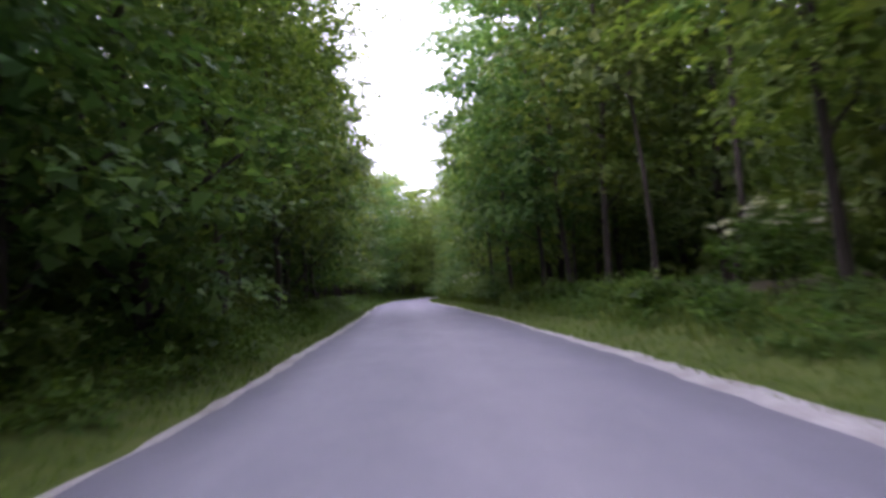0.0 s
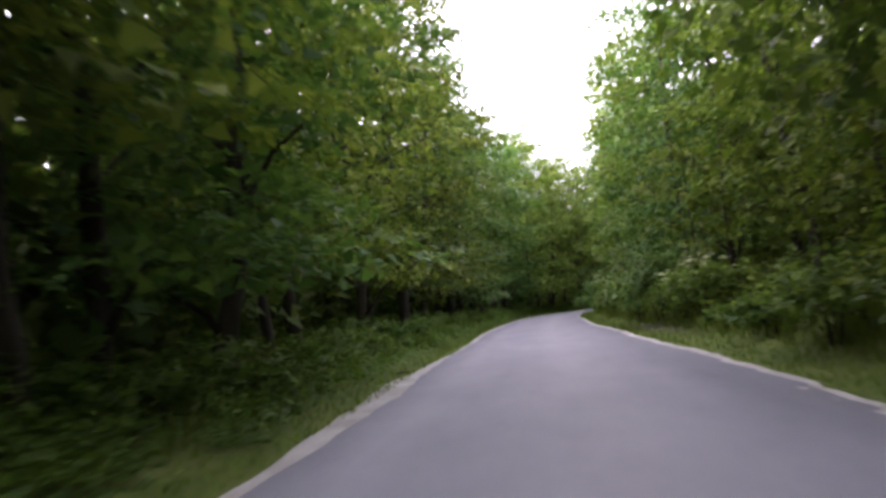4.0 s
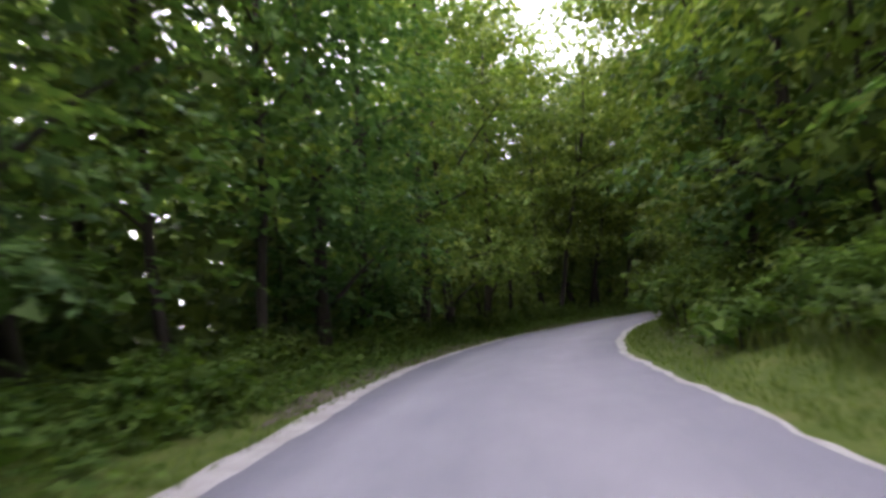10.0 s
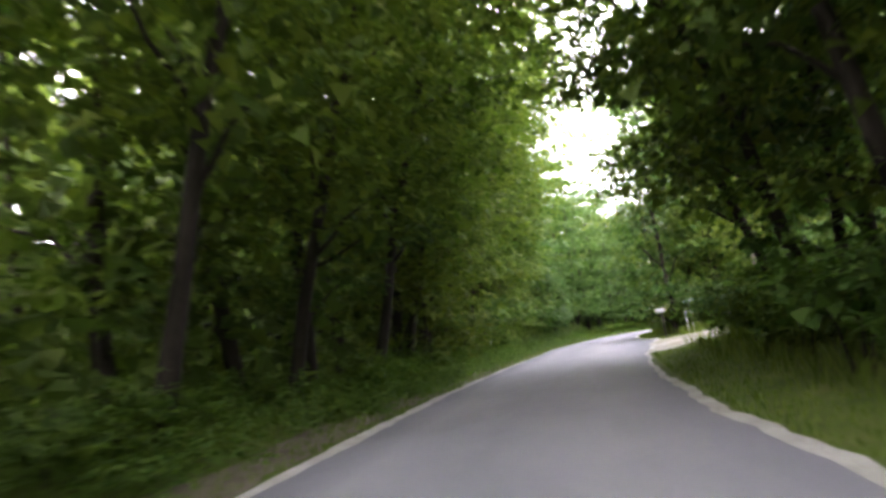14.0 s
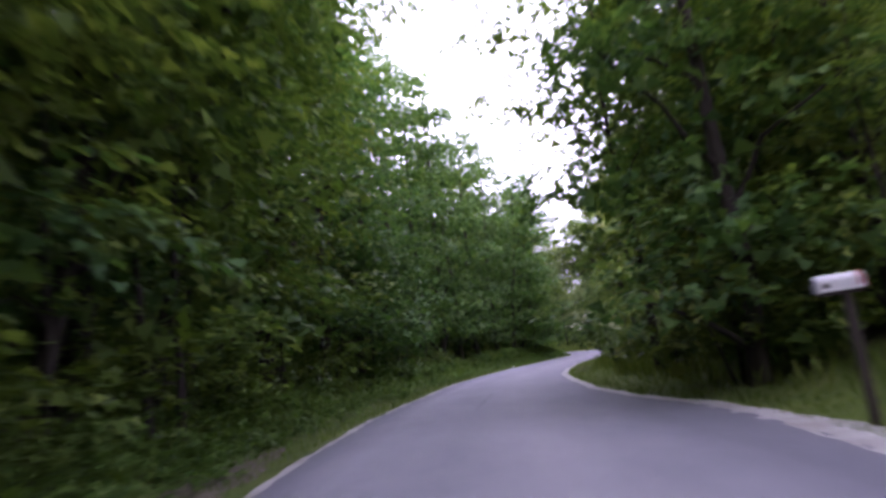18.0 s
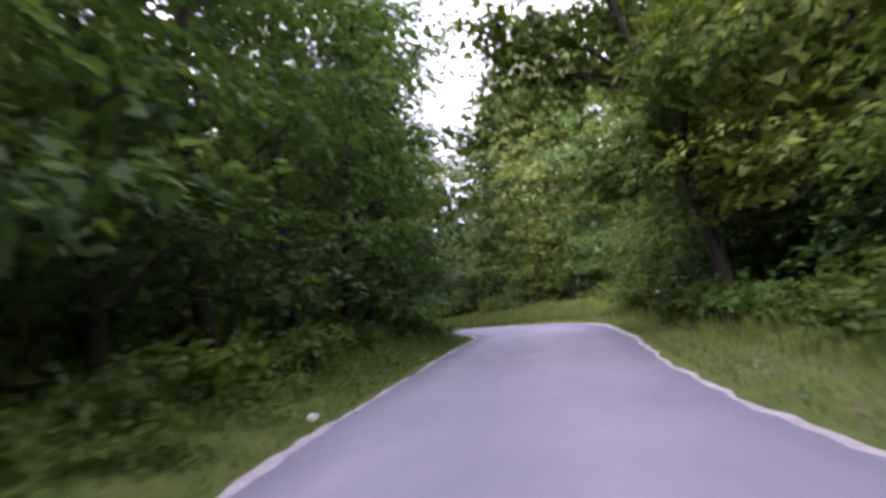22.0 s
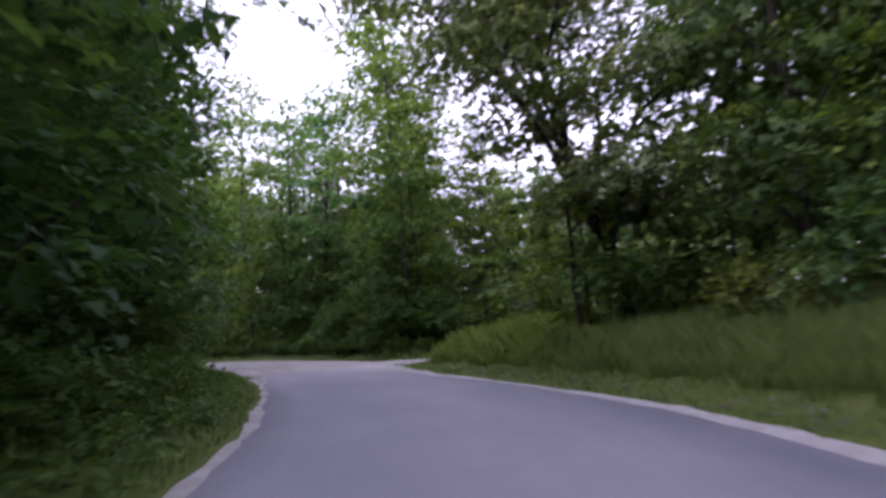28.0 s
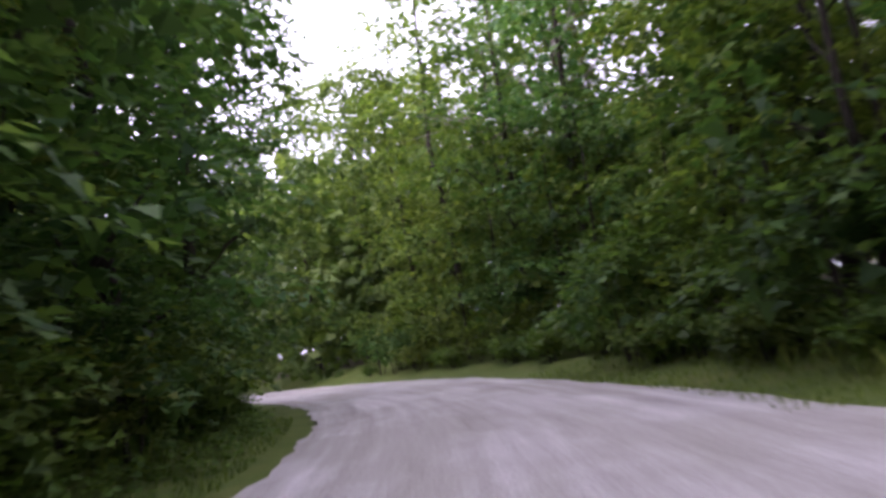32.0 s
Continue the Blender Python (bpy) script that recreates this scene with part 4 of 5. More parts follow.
def thicket(side, front, a, b, near, deep, height, per, seed, label):
    """Shaded scrub between and behind the first trunks, thickest near the ground."""
    r = np.random.default_rng(seed)
    n = int((b - a) * per)
    s = r.uniform(a, b, n)
    d = np.interp(s, np.arange(a, b + 1), [front(q) for q in np.arange(a, b + 1)]) + r.uniform(near, deep, n)
    x, y = road_way.at(s, side * d)
    s2, d2 = side_way.where(x, y)
    ok = ~((side > 0) & (s2 > -2) & (np.abs(d2) < side_edge(s2, d2) + 2.5)) & (np.abs(road_way.where(x, y)[1]) > 5)
    x, y = x[ok], y[ok]
    m = len(x)
    hump = height * (0.75 + 0.35 * wobble(x, y, 3.0, seed))
    at = np.stack([x, y, terrain(x, y) + 0.05 + hump * r.uniform(0, 1, m) ** 1.35], 1)
    ln = 0.55 * r.uniform(0.6, 1.35, m)
    v, f = leaves(at, r.normal(0, 1, (m, 3)) * np.array([1, 1, 0.6]), r.normal(0, 0.7, (m, 3)) + np.array([0, 0, 0.6]), ln, ln * 0.75, r)
    return tagged(mesh_object("thicket", v, f, M_LEAF_FAR), label, "undergrowth", kind="stuff")


for k, (side, front, a, b, near, deep, high) in enumerate(((-1, FRONT_L, -24, 118, 0.2, 7, 4.2), (-1, FRONT_L, 112, 150, 0.6, 9, 5.4), (-1, FRONT_L, 150, 300, 0.2, 6, 3.6),
                                                          (1, FRONT_R, -24, 38, 3.5, 10, 4.5), (1, FRONT_R, 38, 146, 0.8, 7, 3.6), (1, FRONT_R, 170, 238, 1.0, 8, 3.8))):
    thicket(side, front, a, b, near, deep, high, 240 if a == 112 else 150, 60 + k, "shaded scrub filling the dark between the trunks")

r5 = np.random.default_rng(11)
spots = []
for side, front, a, b in ((-1, FRONT_L, -25, 120), (-1, FRONT_L, 150, 300), (1, FRONT_R, -25, 138), (1, FRONT_R, 186, 230)):
    for _ in range(int((b - a) * 120)):
        s = r5.uniform(a, b)
        x, y = road_way.at(s, side * (front(s) + r5.uniform(11, 26)))
        spots.append((float(x), float(y)))
sp = np.array(spots)
s_k, d_k = road_way.where(sp[:, 0], sp[:, 1])
thin = [road_way.at(s, -(FRONT_L(s) + d)) for s, d in zip(r5.uniform(120, 150, 2600), r5.uniform(12, 26, 2600))]  # the wood is thin here: sky shows through it
keep = np.abs(d_k) > 14
s_k, d_k = side_way.where(sp[:, 0], sp[:, 1])
keep &= (np.abs(d_k) > 9) | (s_k < 0)
belt("far_woods", np.concatenate([sp[keep], np.array(thin, float)]), 0.2, 16, 1.6, "deep green mass of woodland foliage")
close = [(r5.uniform(66, 100), r5.uniform(277, 292)) for _ in range(9000)] + [(r5.uniform(40, 64), r5.uniform(266, 284)) for _ in range(5000)]
close += [(r5.uniform(97, 116), r5.uniform(196, 232)) for _ in range(6000)]
close += [(84 + r5.uniform(4, 60), 276 + r5.uniform(0, 16)) for _ in range(9000)]
edge_u = r5.uniform(0, 1, 5000)
belt("field_scrub", np.stack([81 + 15 * edge_u + r5.uniform(0, 5, 5000), 204 + 29 * edge_u + r5.uniform(-2, 2, 5000)], 1), 0.1, 5.0, 0.55, "shaded scrub below the trees at the edge of the field")
belt("junction_scrub", np.stack([r5.uniform(86, 114, 4500), r5.uniform(248, 258, 4500)], 1), 0.1, 4.0, 0.5, "shaded scrub below the trees beyond the gravel track")
s_b, d_b = r5.uniform(11, 52, 7000), r5.uniform(1.6, 9, 7000)
bank = np.stack(side_way.at(s_b, -(side_edge(s_b, -np.ones(7000)) + d_b)), 1)
s_b, d_b = road_way.where(bank[:, 0], bank[:, 1])
belt("bank_scrub", bank[(d_b > right_w(s_b) + 5.5)], 0.05, 3.6, 0.5, "shaded scrub on the bank above the side road")
belt("woods_edge", close, 0.2, 12.5, 0.8, "leafy edge of the woodland beyond the junction")
ends = [(r5.uniform(36, 84), r5.uniform(294, 318)) for _ in range(4500)]
ends += [(r5.uniform(-22, 24), r5.uniform(-52, -36)) for _ in range(3500)]
ends += [(r5.uniform(122, 140), r5.uniform(200, 275)) for _ in range(4500)] + [(r5.uniform(58, 76), r5.uniform(150, 176)) for _ in range(2500)]
belt("distant_woods", ends, 0.2, 18, 1.9, "distant wall of leafy woodland")


# thick growth on the outside of the second bend
row(1, ["roadside_tree", "shadowy_tree"], 214, 236, 3.4, 9.4, 0.6, (1.0, 1.15))
row(1, ["bush", "sapling", "bush"], 218, 236, 1.5, 6.6, 0.9, (0.9, 1.4))
row(1, ["bush"], 206, 238, 1.5, 8.6, 0.9, (1.1, 1.6))

# growth along the far side of the gravel branch
for k in range(11):
    x, y = branch_way.at(5.5 + 1.05 * k, -float(branch_half(5.5 + 1.05 * k)) - float(rng.uniform(1.0, 2.6)))
    place("tall_weed" if k > 2 else ("tall_weed", "bush")[k % 2], x, y, 47.0 * k, float(rng.uniform(0.6, 0.85)))
for k in range(4):
    x, y = branch_way.at(6 + 3.2 * k, -float(branch_half(6 + 3.2 * k)) - float(rng.uniform(3.8, 6.0)))
    place(("roadside_tree", "sapling", "sunlit_tree")[k % 3], x, y, 71.0 * k, float(rng.uniform(0.36, 0.44)) * (1.6 if k % 3 == 1 else 1.0))

# ---- grass and weeds ----
def blades(name, x, y, height, material, label, width=0.02, lean=0.35, category="grass"):
    r = np.random.default_rng(len(x))
    n = len(x)
    z = terrain(x, y) - 0.02
    a = r.uniform(0, 2 * math.pi, n)
    h = height * r.uniform(0.55, 1.25, n)
    w = width * (0.7 + h)
    side = np.stack([np.cos(a), np.sin(a), 0 * a], 1) * w[:, None]
    b = r.uniform(0, 2 * math.pi, n)
    sag = np.stack([np.cos(b), np.sin(b), 0 * b], 1) * (h * lean * r.uniform(0.2, 1.4, n))[:, None]
    p = np.stack([x, y, z], 1)
    up = np.stack([0 * h, 0 * h, h], 1)
    v = np.stack([p - side, p + side, p + up * 0.6 + sag * 0.35 + side * 0.4, p + up + sag], 1).reshape(-1, 3)
    i = np.arange(n) * 4
    faces = np.concatenate([np.stack([i, i + 1, i + 2], 1), np.stack([i, i + 2, i + 3], 1)])
    return tagged(mesh_object(name, v, faces, material), label, category, kind="stuff")


def weed_bed(name, side, a, b, gap, off, jitter, size):
    """Leafy undergrowth along the foot of the trees, too thick to tell one plant from the next."""
    r = np.random.default_rng(int(a + 40 * off))
    s = np.arange(a, b, gap) + r.uniform(-gap, gap, len(np.arange(a, b, gap)))
    w = left_w(s) if side < 0 else right_w(s)
    x, y = road_way.at(s, side * (w + off + r.uniform(-jitter, jitter, len(s))))
    ok = np.array([clear(float(p), float(q), 0.7) for p, q in zip(x, y)])
    x, y = x[ok], y[ok]
    h = r.uniform(*size, len(x))
    n = 26
    out = unit(r.normal(0, 1, (len(x) * n, 3)) * np.array([1, 1, 0.6]) + np.array([0, 0, 0.5]))
    H = np.repeat(h, n)[:, None]
    at = np.repeat(np.stack([x, y, terrain(x, y)], 1), n, 0) + out * H * r.uniform(0.15, 0.8, (len(H), 1)) * np.array([0.75, 0.75, 1.0])
    v, f = sprays(r, at, out, 7, 0.34, 0.115, 0.15)
    return tagged(mesh_object(name, v, f, M_WEED), "thick leafy undergrowth below the trees", "weeds", kind="stuff")


def verge_points(r, n, a, b, side, lo, hi, power=1.0):
    s = r.uniform(a, b, n)
    w = left_w(s) if side < 0 else right_w(s)
    x, y = road_way.at(s, side * (w + lo + (hi - lo) * r.uniform(0, 1, n) ** power))
    ss, dd = side_way.where(x, y)
    bs, bd = branch_way.where(x, y)
    ok = ~((side > 0) & (ss > 0) & (np.abs(dd) < side_edge(ss, dd) + 0.3)) & ~((bs > 0) & (np.abs(bd) < branch_half(bs) + 0.2))
    return x[ok], y[ok]


r6 = np.random.default_rng(21)
for side in (-1, 1):
    x, y = verge_points(r6, 44000, -8, 282, side, 0.30, 2.4, 1.2)
    blades("grass", x, y, 0.12, M_GRASS, "short yellow-green verge grass", 0.013)
    x, y = verge_points(r6, 20000, -5, 275, side, 1.4, 4.4)
    blades("long_grass", x, y, 0.42, M_GRASS, "uncut grass below the trees", 0.011)
x, y = verge_points(r6, 14000, 178, 204, 1, 2.0, 7.0)
blades("long_grass", x, y, 0.6, M_GRASS, "uncut grass on the wide verge", 0.009)
s_m = r6.uniform(236, 269.5, 62000)
s_in = 9.5 * r6.uniform(0, 1, 62000) ** 1.3
x, y = road_way.at(s_m, np.interp(s_m, [236, 243, 249, 254, 259, 264, 269], [5.4, 5.3, 5.1, 4.8, 4.4, 3.9, 4.2]) + 0.2 * np.sin(s_m * 2.3) + 0.15 * np.sin(s_m * 5.1) + s_in)
bs, bd = branch_way.where(x, y)
ok = ~((bs > 0) & (np.abs(bd) < branch_half(bs) + 0.22))
x, y = x[ok], y[ok]
tall = 0.76 * np.clip(0.45 + 0.5 * s_in[ok], 0, 1) * (1 + 0.14 * wobble(x, y, 1.3))
blades("tall_meadow", x, y, tall, M_MEADOW, "tall uncut meadow grass with pale seed heads", 0.0045, 0.5)
weed_bed("undergrowth", -1, -6, 292, 0.42, 1.7, 0.7, (0.4, 0.9))
weed_bed("undergrowth", -1, 133, 170, 0.26, 2.2, 1.3, (0.5, 0.95))
weed_bed("undergrowth", -1, 36, 132, 0.24, 2.8, 0.9, (0.6, 1.15))
row(-1, ["tall_weed"], -6, 290, 1.5, lambda s: float(left_w(s)) + 2.5, 0.6, (0.7, 1.15))
weed_bed("undergrowth", 1, -6, 42, 0.42, 2.7, 0.9, (0.55, 1.0))
row(1, ["tall_weed"], -6, 40, 2.0, lambda s: float(right_w(s)) + 2.5, 0.8, (0.6, 1.1), margin=1.4)
row(1, ["tall_weed", "tall_weed", "bush"], 40, 146, 1.3, lambda s: float(right_w(s)) + 2.4, 0.7, (0.6, 1.2), margin=1.6)
row(1, ["tall_weed", "tall_weed", "bush"], 272, 300, 0.9, 4.9, 0.5, (0.6, 1.1), margin=0.9)
row(1, ["bush", "sapling", "bush"], 272, 300, 1.8, 6.3, 0.6, (0.9, 1.4))
row(-1, ["bush", "tall_weed"], 262, 300, 1.2, 4.7, 0.4, (0.7, 1.1), margin=1.2)
row(1, ["tall_weed"], 168, 224, 1.4, lambda s: float(right_w(s)) + 2.6, 0.7, (0.7, 1.3))
row(-1, ["bush", "sapling", "bush"], -10, 292, 4.6, lambda s: float(left_w(s)) + 3.6, 0.6, (0.8, 1.2), skip=((34, 100), (118, 146), (196, 232)))
row(1, ["bush", "sapling", "bush"], 40, 134, 3.2, lambda s: float(right_w(s)) + 4.2, 0.7, (0.8, 1.3))
row(1, ["bush", "sapling"], 168, 232, 3.4, lambda s: max(float(right_w(s)) + 4.4, FRONT_R(s) - 2.6), 0.7, (0.8, 1.3))
grove(["tall_weed", "tall_weed", "bush"], [(83.0 + 0.5 * math.sin(k), 245.6 + 1.25 * k) for k in range(9)] + [(82.6 - 0.25 * k, 257 + 1.3 * k) for k in range(10)], (0.8, 1.3))
grove(["tall_weed", "bush"], [(84.5 + 1.4 * k, 245.2 + 0.4 * math.sin(k)) for k in range(12)], (0.7, 1.2))
for x, y, a, sz in ((2.2, 57.9, 0, 0.72), (2.6, 60.6, 90, 0.75), (7.0, 14.6, 40, 0.8), (8.6, 17.0, 200, 0.85), (63.8, 195.6, 100, 0.6), (39.5, 174.6, 10, 0.85), (47.5, 199.0, 20, 0.6)):
    place("flowering_bush", x, y, a, sz)


# ---- things beside the road ----
def box(w, d, h, bevel=0.01, at=(0, 0, 0)):
    bm = bmesh.new()
    bmesh.ops.create_cube(bm, size=1, matrix=Matrix.Translation(at) @ Matrix.Diagonal((w, d, h, 1)))
    if bevel:
        bmesh.ops.bevel(bm, geom=bm.edges[:], offset=bevel, segments=2, affect="EDGES", profile=0.6)
    return bm


def rod(r, h, at=(0, 0, 0), sides=14, top=None):
    bm = bmesh.new()
    bmesh.ops.create_cone(bm, cap_ends=True, segments=sides, radius1=r, radius2=r if top is None else top, depth=h, matrix=Matrix.Translation((at[0], at[1], at[2] + h / 2)))
    return bm


M_STEEL = plain("galvanised_steel", (0.38, 0.39, 0.40), 0.45, 0.7)
M_WHITE = plain("white_paint", (0.75, 0.75, 0.76), 0.45)
M_GREYPOST = plain("weathered_grey_plastic", (0.30, 0.31, 0.34), 0.6)
M_GREEN = plain("sign_green", (0.05, 0.17, 0.13), 0.4)
M_BAR = plain("pale_reflective_lettering", (0.62, 0.68, 0.68), 0.4)
M_RED = plain("red_paint", (0.35, 0.03, 0.03), 0.45)
M_DARKWOOD = surface("dark_post_wood", [(0.035, 0.028, 0.022), (0.075, 0.06, 0.048)], 4, 30, 0.95, 0.6, (1, 1, 0.2))
M_WOOD = surface("weathered_fence_wood", [(0.15, 0.13, 0.11), (0.27, 0.24, 0.20), (0.36, 0.33, 0.29)], 3, 26, 0.95, 0.6, (1, 1, 1))
M_TAR = surface("old_tar_patch", [(0.17, 0.17, 0.19), (0.215, 0.212, 0.238)], 1.5, 60, 0.8, 0.4)
M_PAPER = plain("crumpled_white_litter", (0.85, 0.85, 0.85), 0.6)
M_STONE = surface("pale_limestone", [(0.28, 0.26, 0.23), (0.42, 0.40, 0.36)], 3, 22, 0.95, 0.7)


def ground_at(x, y):
    return float(terrain(np.array([x]), np.array([y]))[0])


def stand(name, x, y, turn, label, category, tilt=(0, 0), group=""):
    ob = new(name)
    ob.matrix_basis = pose(x, y, ground_at(x, y), tilt[0], tilt[1], turn)
    return tagged(ob, label, category, group)


def mailbox(x, y, turn, tilt):
    """A rural mailbox: barrel-roofed body with a front door, flag and wooden post."""
    root = stand("mailbox", x, y, turn, "white rural mailbox with red flag on a dark wooden post", "mailbox", tilt)
    part("post", box(0.09, 0.09, 1.60, 0.008, (0.06, 0, 0.20)), M_DARKWOOD, root, "dark weathered wooden post")
    part("crosspiece", box(0.50, 0.09, 0.05, 0.006, (0.0, 0, 1.02)), M_DARKWOOD, root)
    bm = bmesh.new()
    prof = [(-0.085, 0), (0.085, 0), (0.085, 0.11)] + [(0.085 * math.cos(a), 0.11 + 0.085 * math.sin(a)) for a in np.linspace(0.25, math.pi - 0.25, 9)] + [(-0.085, 0.11)]
    rings = [[bm.verts.new((u, px, 1.045 + pz)) for px, pz in prof] for u in (-0.25, 0.25)]
    m = len(prof)
    for k in range(m):
        bm.faces.new((rings[0][k], rings[0][(k + 1) % m], rings[1][(k + 1) % m], rings[1][k]))
    for ring in rings:
        bm.faces.new(ring)
    bmesh.ops.recalc_face_normals(bm, faces=bm.faces[:])
    part("body", bm, M_WHITE, root, "white painted sheet-metal body")
    bm = bmesh.new()
    ring = [bm.verts.new((-0.262, px * 1.05, 1.04 + pz * 1.04)) for px, pz in prof]
    back = [bm.verts.new((-0.248, px * 1.05, 1.04 + pz * 1.04)) for px, pz in prof]
    bm.faces.new(ring)
    bm.faces.new(back)
    for k in range(m):
        bm.faces.new((ring[k], ring[(k + 1) % m], back[(k + 1) % m], back[k]))
    bmesh.ops.recalc_face_normals(bm, faces=bm.faces[:])
    door = part("door", bm, M_WHITE, root)
    part("latch", box(0.02, 0.03, 0.03, 0.004, (-0.272, 0, 1.19)), M_STEEL, door, "small steel latch")
    part("number_plate", box(0.07, 0.004, 0.05, 0.001, (-0.17, -0.0885, 1.11)), M_DARKWOOD, root, "small dark number plate")
    part("flag", box(0.035, 0.008, 0.17, 0.002, (0.20, -0.094, 1.17)), M_RED, root, "red signal flag")
    part("end_cap", box(0.03, 0.15, 0.15, 0.02, (0.262, 0, 1.12)), M_RED, root, "red end of the box")
    return root


def street_sign(x, y, turn, tilt):
    """A street-name sign: steel pole, bracket and two crossed blades with bars for the lettering."""
    root = stand("street_sign", x, y, turn, "street name sign with two crossed green blades on a steel pole", "sign", tilt)
    part("pole", rod(0.03, 1.72, (0, 0, -0.1)), M_STEEL, root, "grey steel pole")
    part("bracket", box(0.07, 0.07, 0.09, 0.01, (0, 0, 1.64)), M_STEEL, root)
    for k, (z, a, ln) in enumerate(((1.735, 0, 0.64), (1.74, 62, 0.52))):
        z += 0.05 * k
        bm = box(ln, 0.006, 0.15, 0.002)
        bmesh.ops.transform(bm, verts=bm.verts[:], matrix=pose(0, 0, z, 0, 0, a))
        blade = part("blade", bm, M_GREEN, root, "green reflective blade")
        for face in (-1, 1):
            bm = bmesh.new()
            for u, w in ((-0.33, 0.22), (0.02, 0.40), (0.36, 0.16)):
                bmesh.ops.create_cube(bm, size=1, matrix=pose(0, 0, z, 0, 0, a) @ Matrix.Translation((u * ln, 0.006 * face, 0)) @ Matrix.Diagonal((w * ln, 0.003, 0.095, 1)))
            tagged(part("lettering", bm, M_BAR, blade, "pale bars of lettering"), kind="stuff")
    return root


def marker_post(x, y, turn, tilt):
    """A roadside marker: slim flat post, white below and grey above."""
    root = stand("marker_post", x, y, turn, "flat roadside marker post, white below and grey above", "post", tilt)
    part("lower_post", box(0.10, 0.035, 0.98, 0.008, (0, 0, 0.37)), M_WHITE, root, "white lower half")
    part("upper_post", box(0.115, 0.045, 0.50, 0.008, (0, 0, 1.10)), M_GREYPOST, root, "grey upper half")
    return root


mailbox(24.8, 154.38, -38, (0, -2)).location.z = 0.52
marker_post(25.6, 153.25, 20, (0, -3))
street_sign(25.75, 152.96, -38, (0, -3))

# rail fence in the field
fence = new("fence")
tagged(fence, "weathered wooden rail fence across the meadow", "fence")
f0, f1 = np.array([87.0, 241.3]), np.array([99.0, 239.9])
posts = []
for k in range(6):
    q = f0 + (f1 - f0) * k / 5
    z = ground_at(*q)
    top = max(z + 0.6, 1.0 + 0.09 * (q[0] - 87.6))
    posts.append((q[0], q[1], top))
    bm = rod(0.06, top + 0.12 - z + 0.3, (q[0], q[1], z - 0.3), 9, 0.05)
    part("post", bm, M_WOOD, fence)
for k in range(5):
    for h in (0.0, -0.42):
        a, b = np.array(posts[k]) + (0, 0, h), np.array(posts[k + 1]) + (0, 0, h)
        v, f = tube([a, (a + b) / 2 + (0, 0, -0.03), b], [0.05, 0.055, 0.045], 7)
        mesh_object("rail", v, f, M_WOOD, fence, smooth=True)


def old_tree(name, x, y, trunk, trunk_r, limbs, clump, twigs, leaf, bark, leaf_mat, seed, label, droop=0.5):
    """A single tree with its own habit: a bent trunk, long limbs to given places, and hanging leaf clumps along them."""
    r = np.random.default_rng(seed)
    root = stand(name, x, y, 0, label, "tree", group="roadside trees")
    v, f = tube([(0, 0, -0.25)] + trunk, [trunk_r * 1.5] + [trunk_r * (1 - 0.8 * k / len(trunk)) for k in range(len(trunk))], 10)
    mesh_object("trunk", v, f, bark, root, smooth=True)
    tips = []
    for k, (fork, end) in enumerate(limbs):
        p0, p2 = np.array(trunk[fork], float), np.array(end, float)
        mid = p0 * 0.55 + p2 * 0.45 + np.array([0, 0, 0.10 * np.linalg.norm(p2 - p0)]) + r.normal(0, 0.15, 3)
        r0 = trunk_r * (0.62 - 0.06 * fork)
        v, f = tube([p0, (p0 + mid) / 2 + r.normal(0, 0.08, 3), mid, (mid + p2) / 2 + r.normal(0, 0.1, 3), p2, p2 + (p2 - mid) * 0.3], [r0, r0 * 0.85, r0 * 0.65, r0 * 0.45, r0 * 0.25, r0 * 0.08], 7)
        mesh_object("limb", v, f, bark, root, smooth=True)
        tips += [p2, p2 * 0.62 + mid * 0.38, mid + r.normal(0, 0.5, 3), p2 + r.normal(0, 0.9, 3)]
    all_v, all_f, off = [], [], 0
    for p in tips:
        tw, out = blob_twigs(r, p, (clump, clump, clump * 0.6), twigs)
        vv, ff = sprays(r, tw, out, 9, leaf * 3.2, leaf, droop)
        wv, wf = inner_leaves(r, p, (clump * 0.7, clump * 0.7, clump * 0.4), 90, 0.3)
        for a, b in ((vv, ff), (wv, wf)):
            all_v.append(a)
            all_f.append(b + off)
            off += len(a)
    mesh_object("crown", np.concatenate(all_v), np.concatenate(all_f), leaf_mat, root)


# on the outside of the second bend, its bough over the road
old_tree("leaning_tree", 58.5, 191.0, [(0.02, 0, 0.6), (-0.3, 0.2, 2.4), (-0.75, 0.4, 4.4), (-1.25, 0.7, 6.4), (-1.9, 1.1, 8.6), (-2.5, 1.5, 11)], 0.2,
         [(3, (-4.9, 3.4, 5.4)), (3, (-2.9, 4.0, 7.0)), (2, (-3.2, -1.2, 6.0)), (3, (-3.6, 3.0, 8.2)), (4, (0.8, 3.2, 8.8)), (3, (1.4, -0.4, 8.0)), (4, (-4.6, 1.2, 10.0)), (5, (-2.2, 0.2, 12.5)), (2, (-2.2, 1.8, 3.8)), (1, (1.0, -1.6, 3.6)), (3, (1.4, 1.8, 5.6)), (2, (2.0, 0.6, 4.2))],
         1.5, 26, 0.2, M_BARK, M_LEAF, 77, "old leaning tree with a leafy bough hanging over the road")
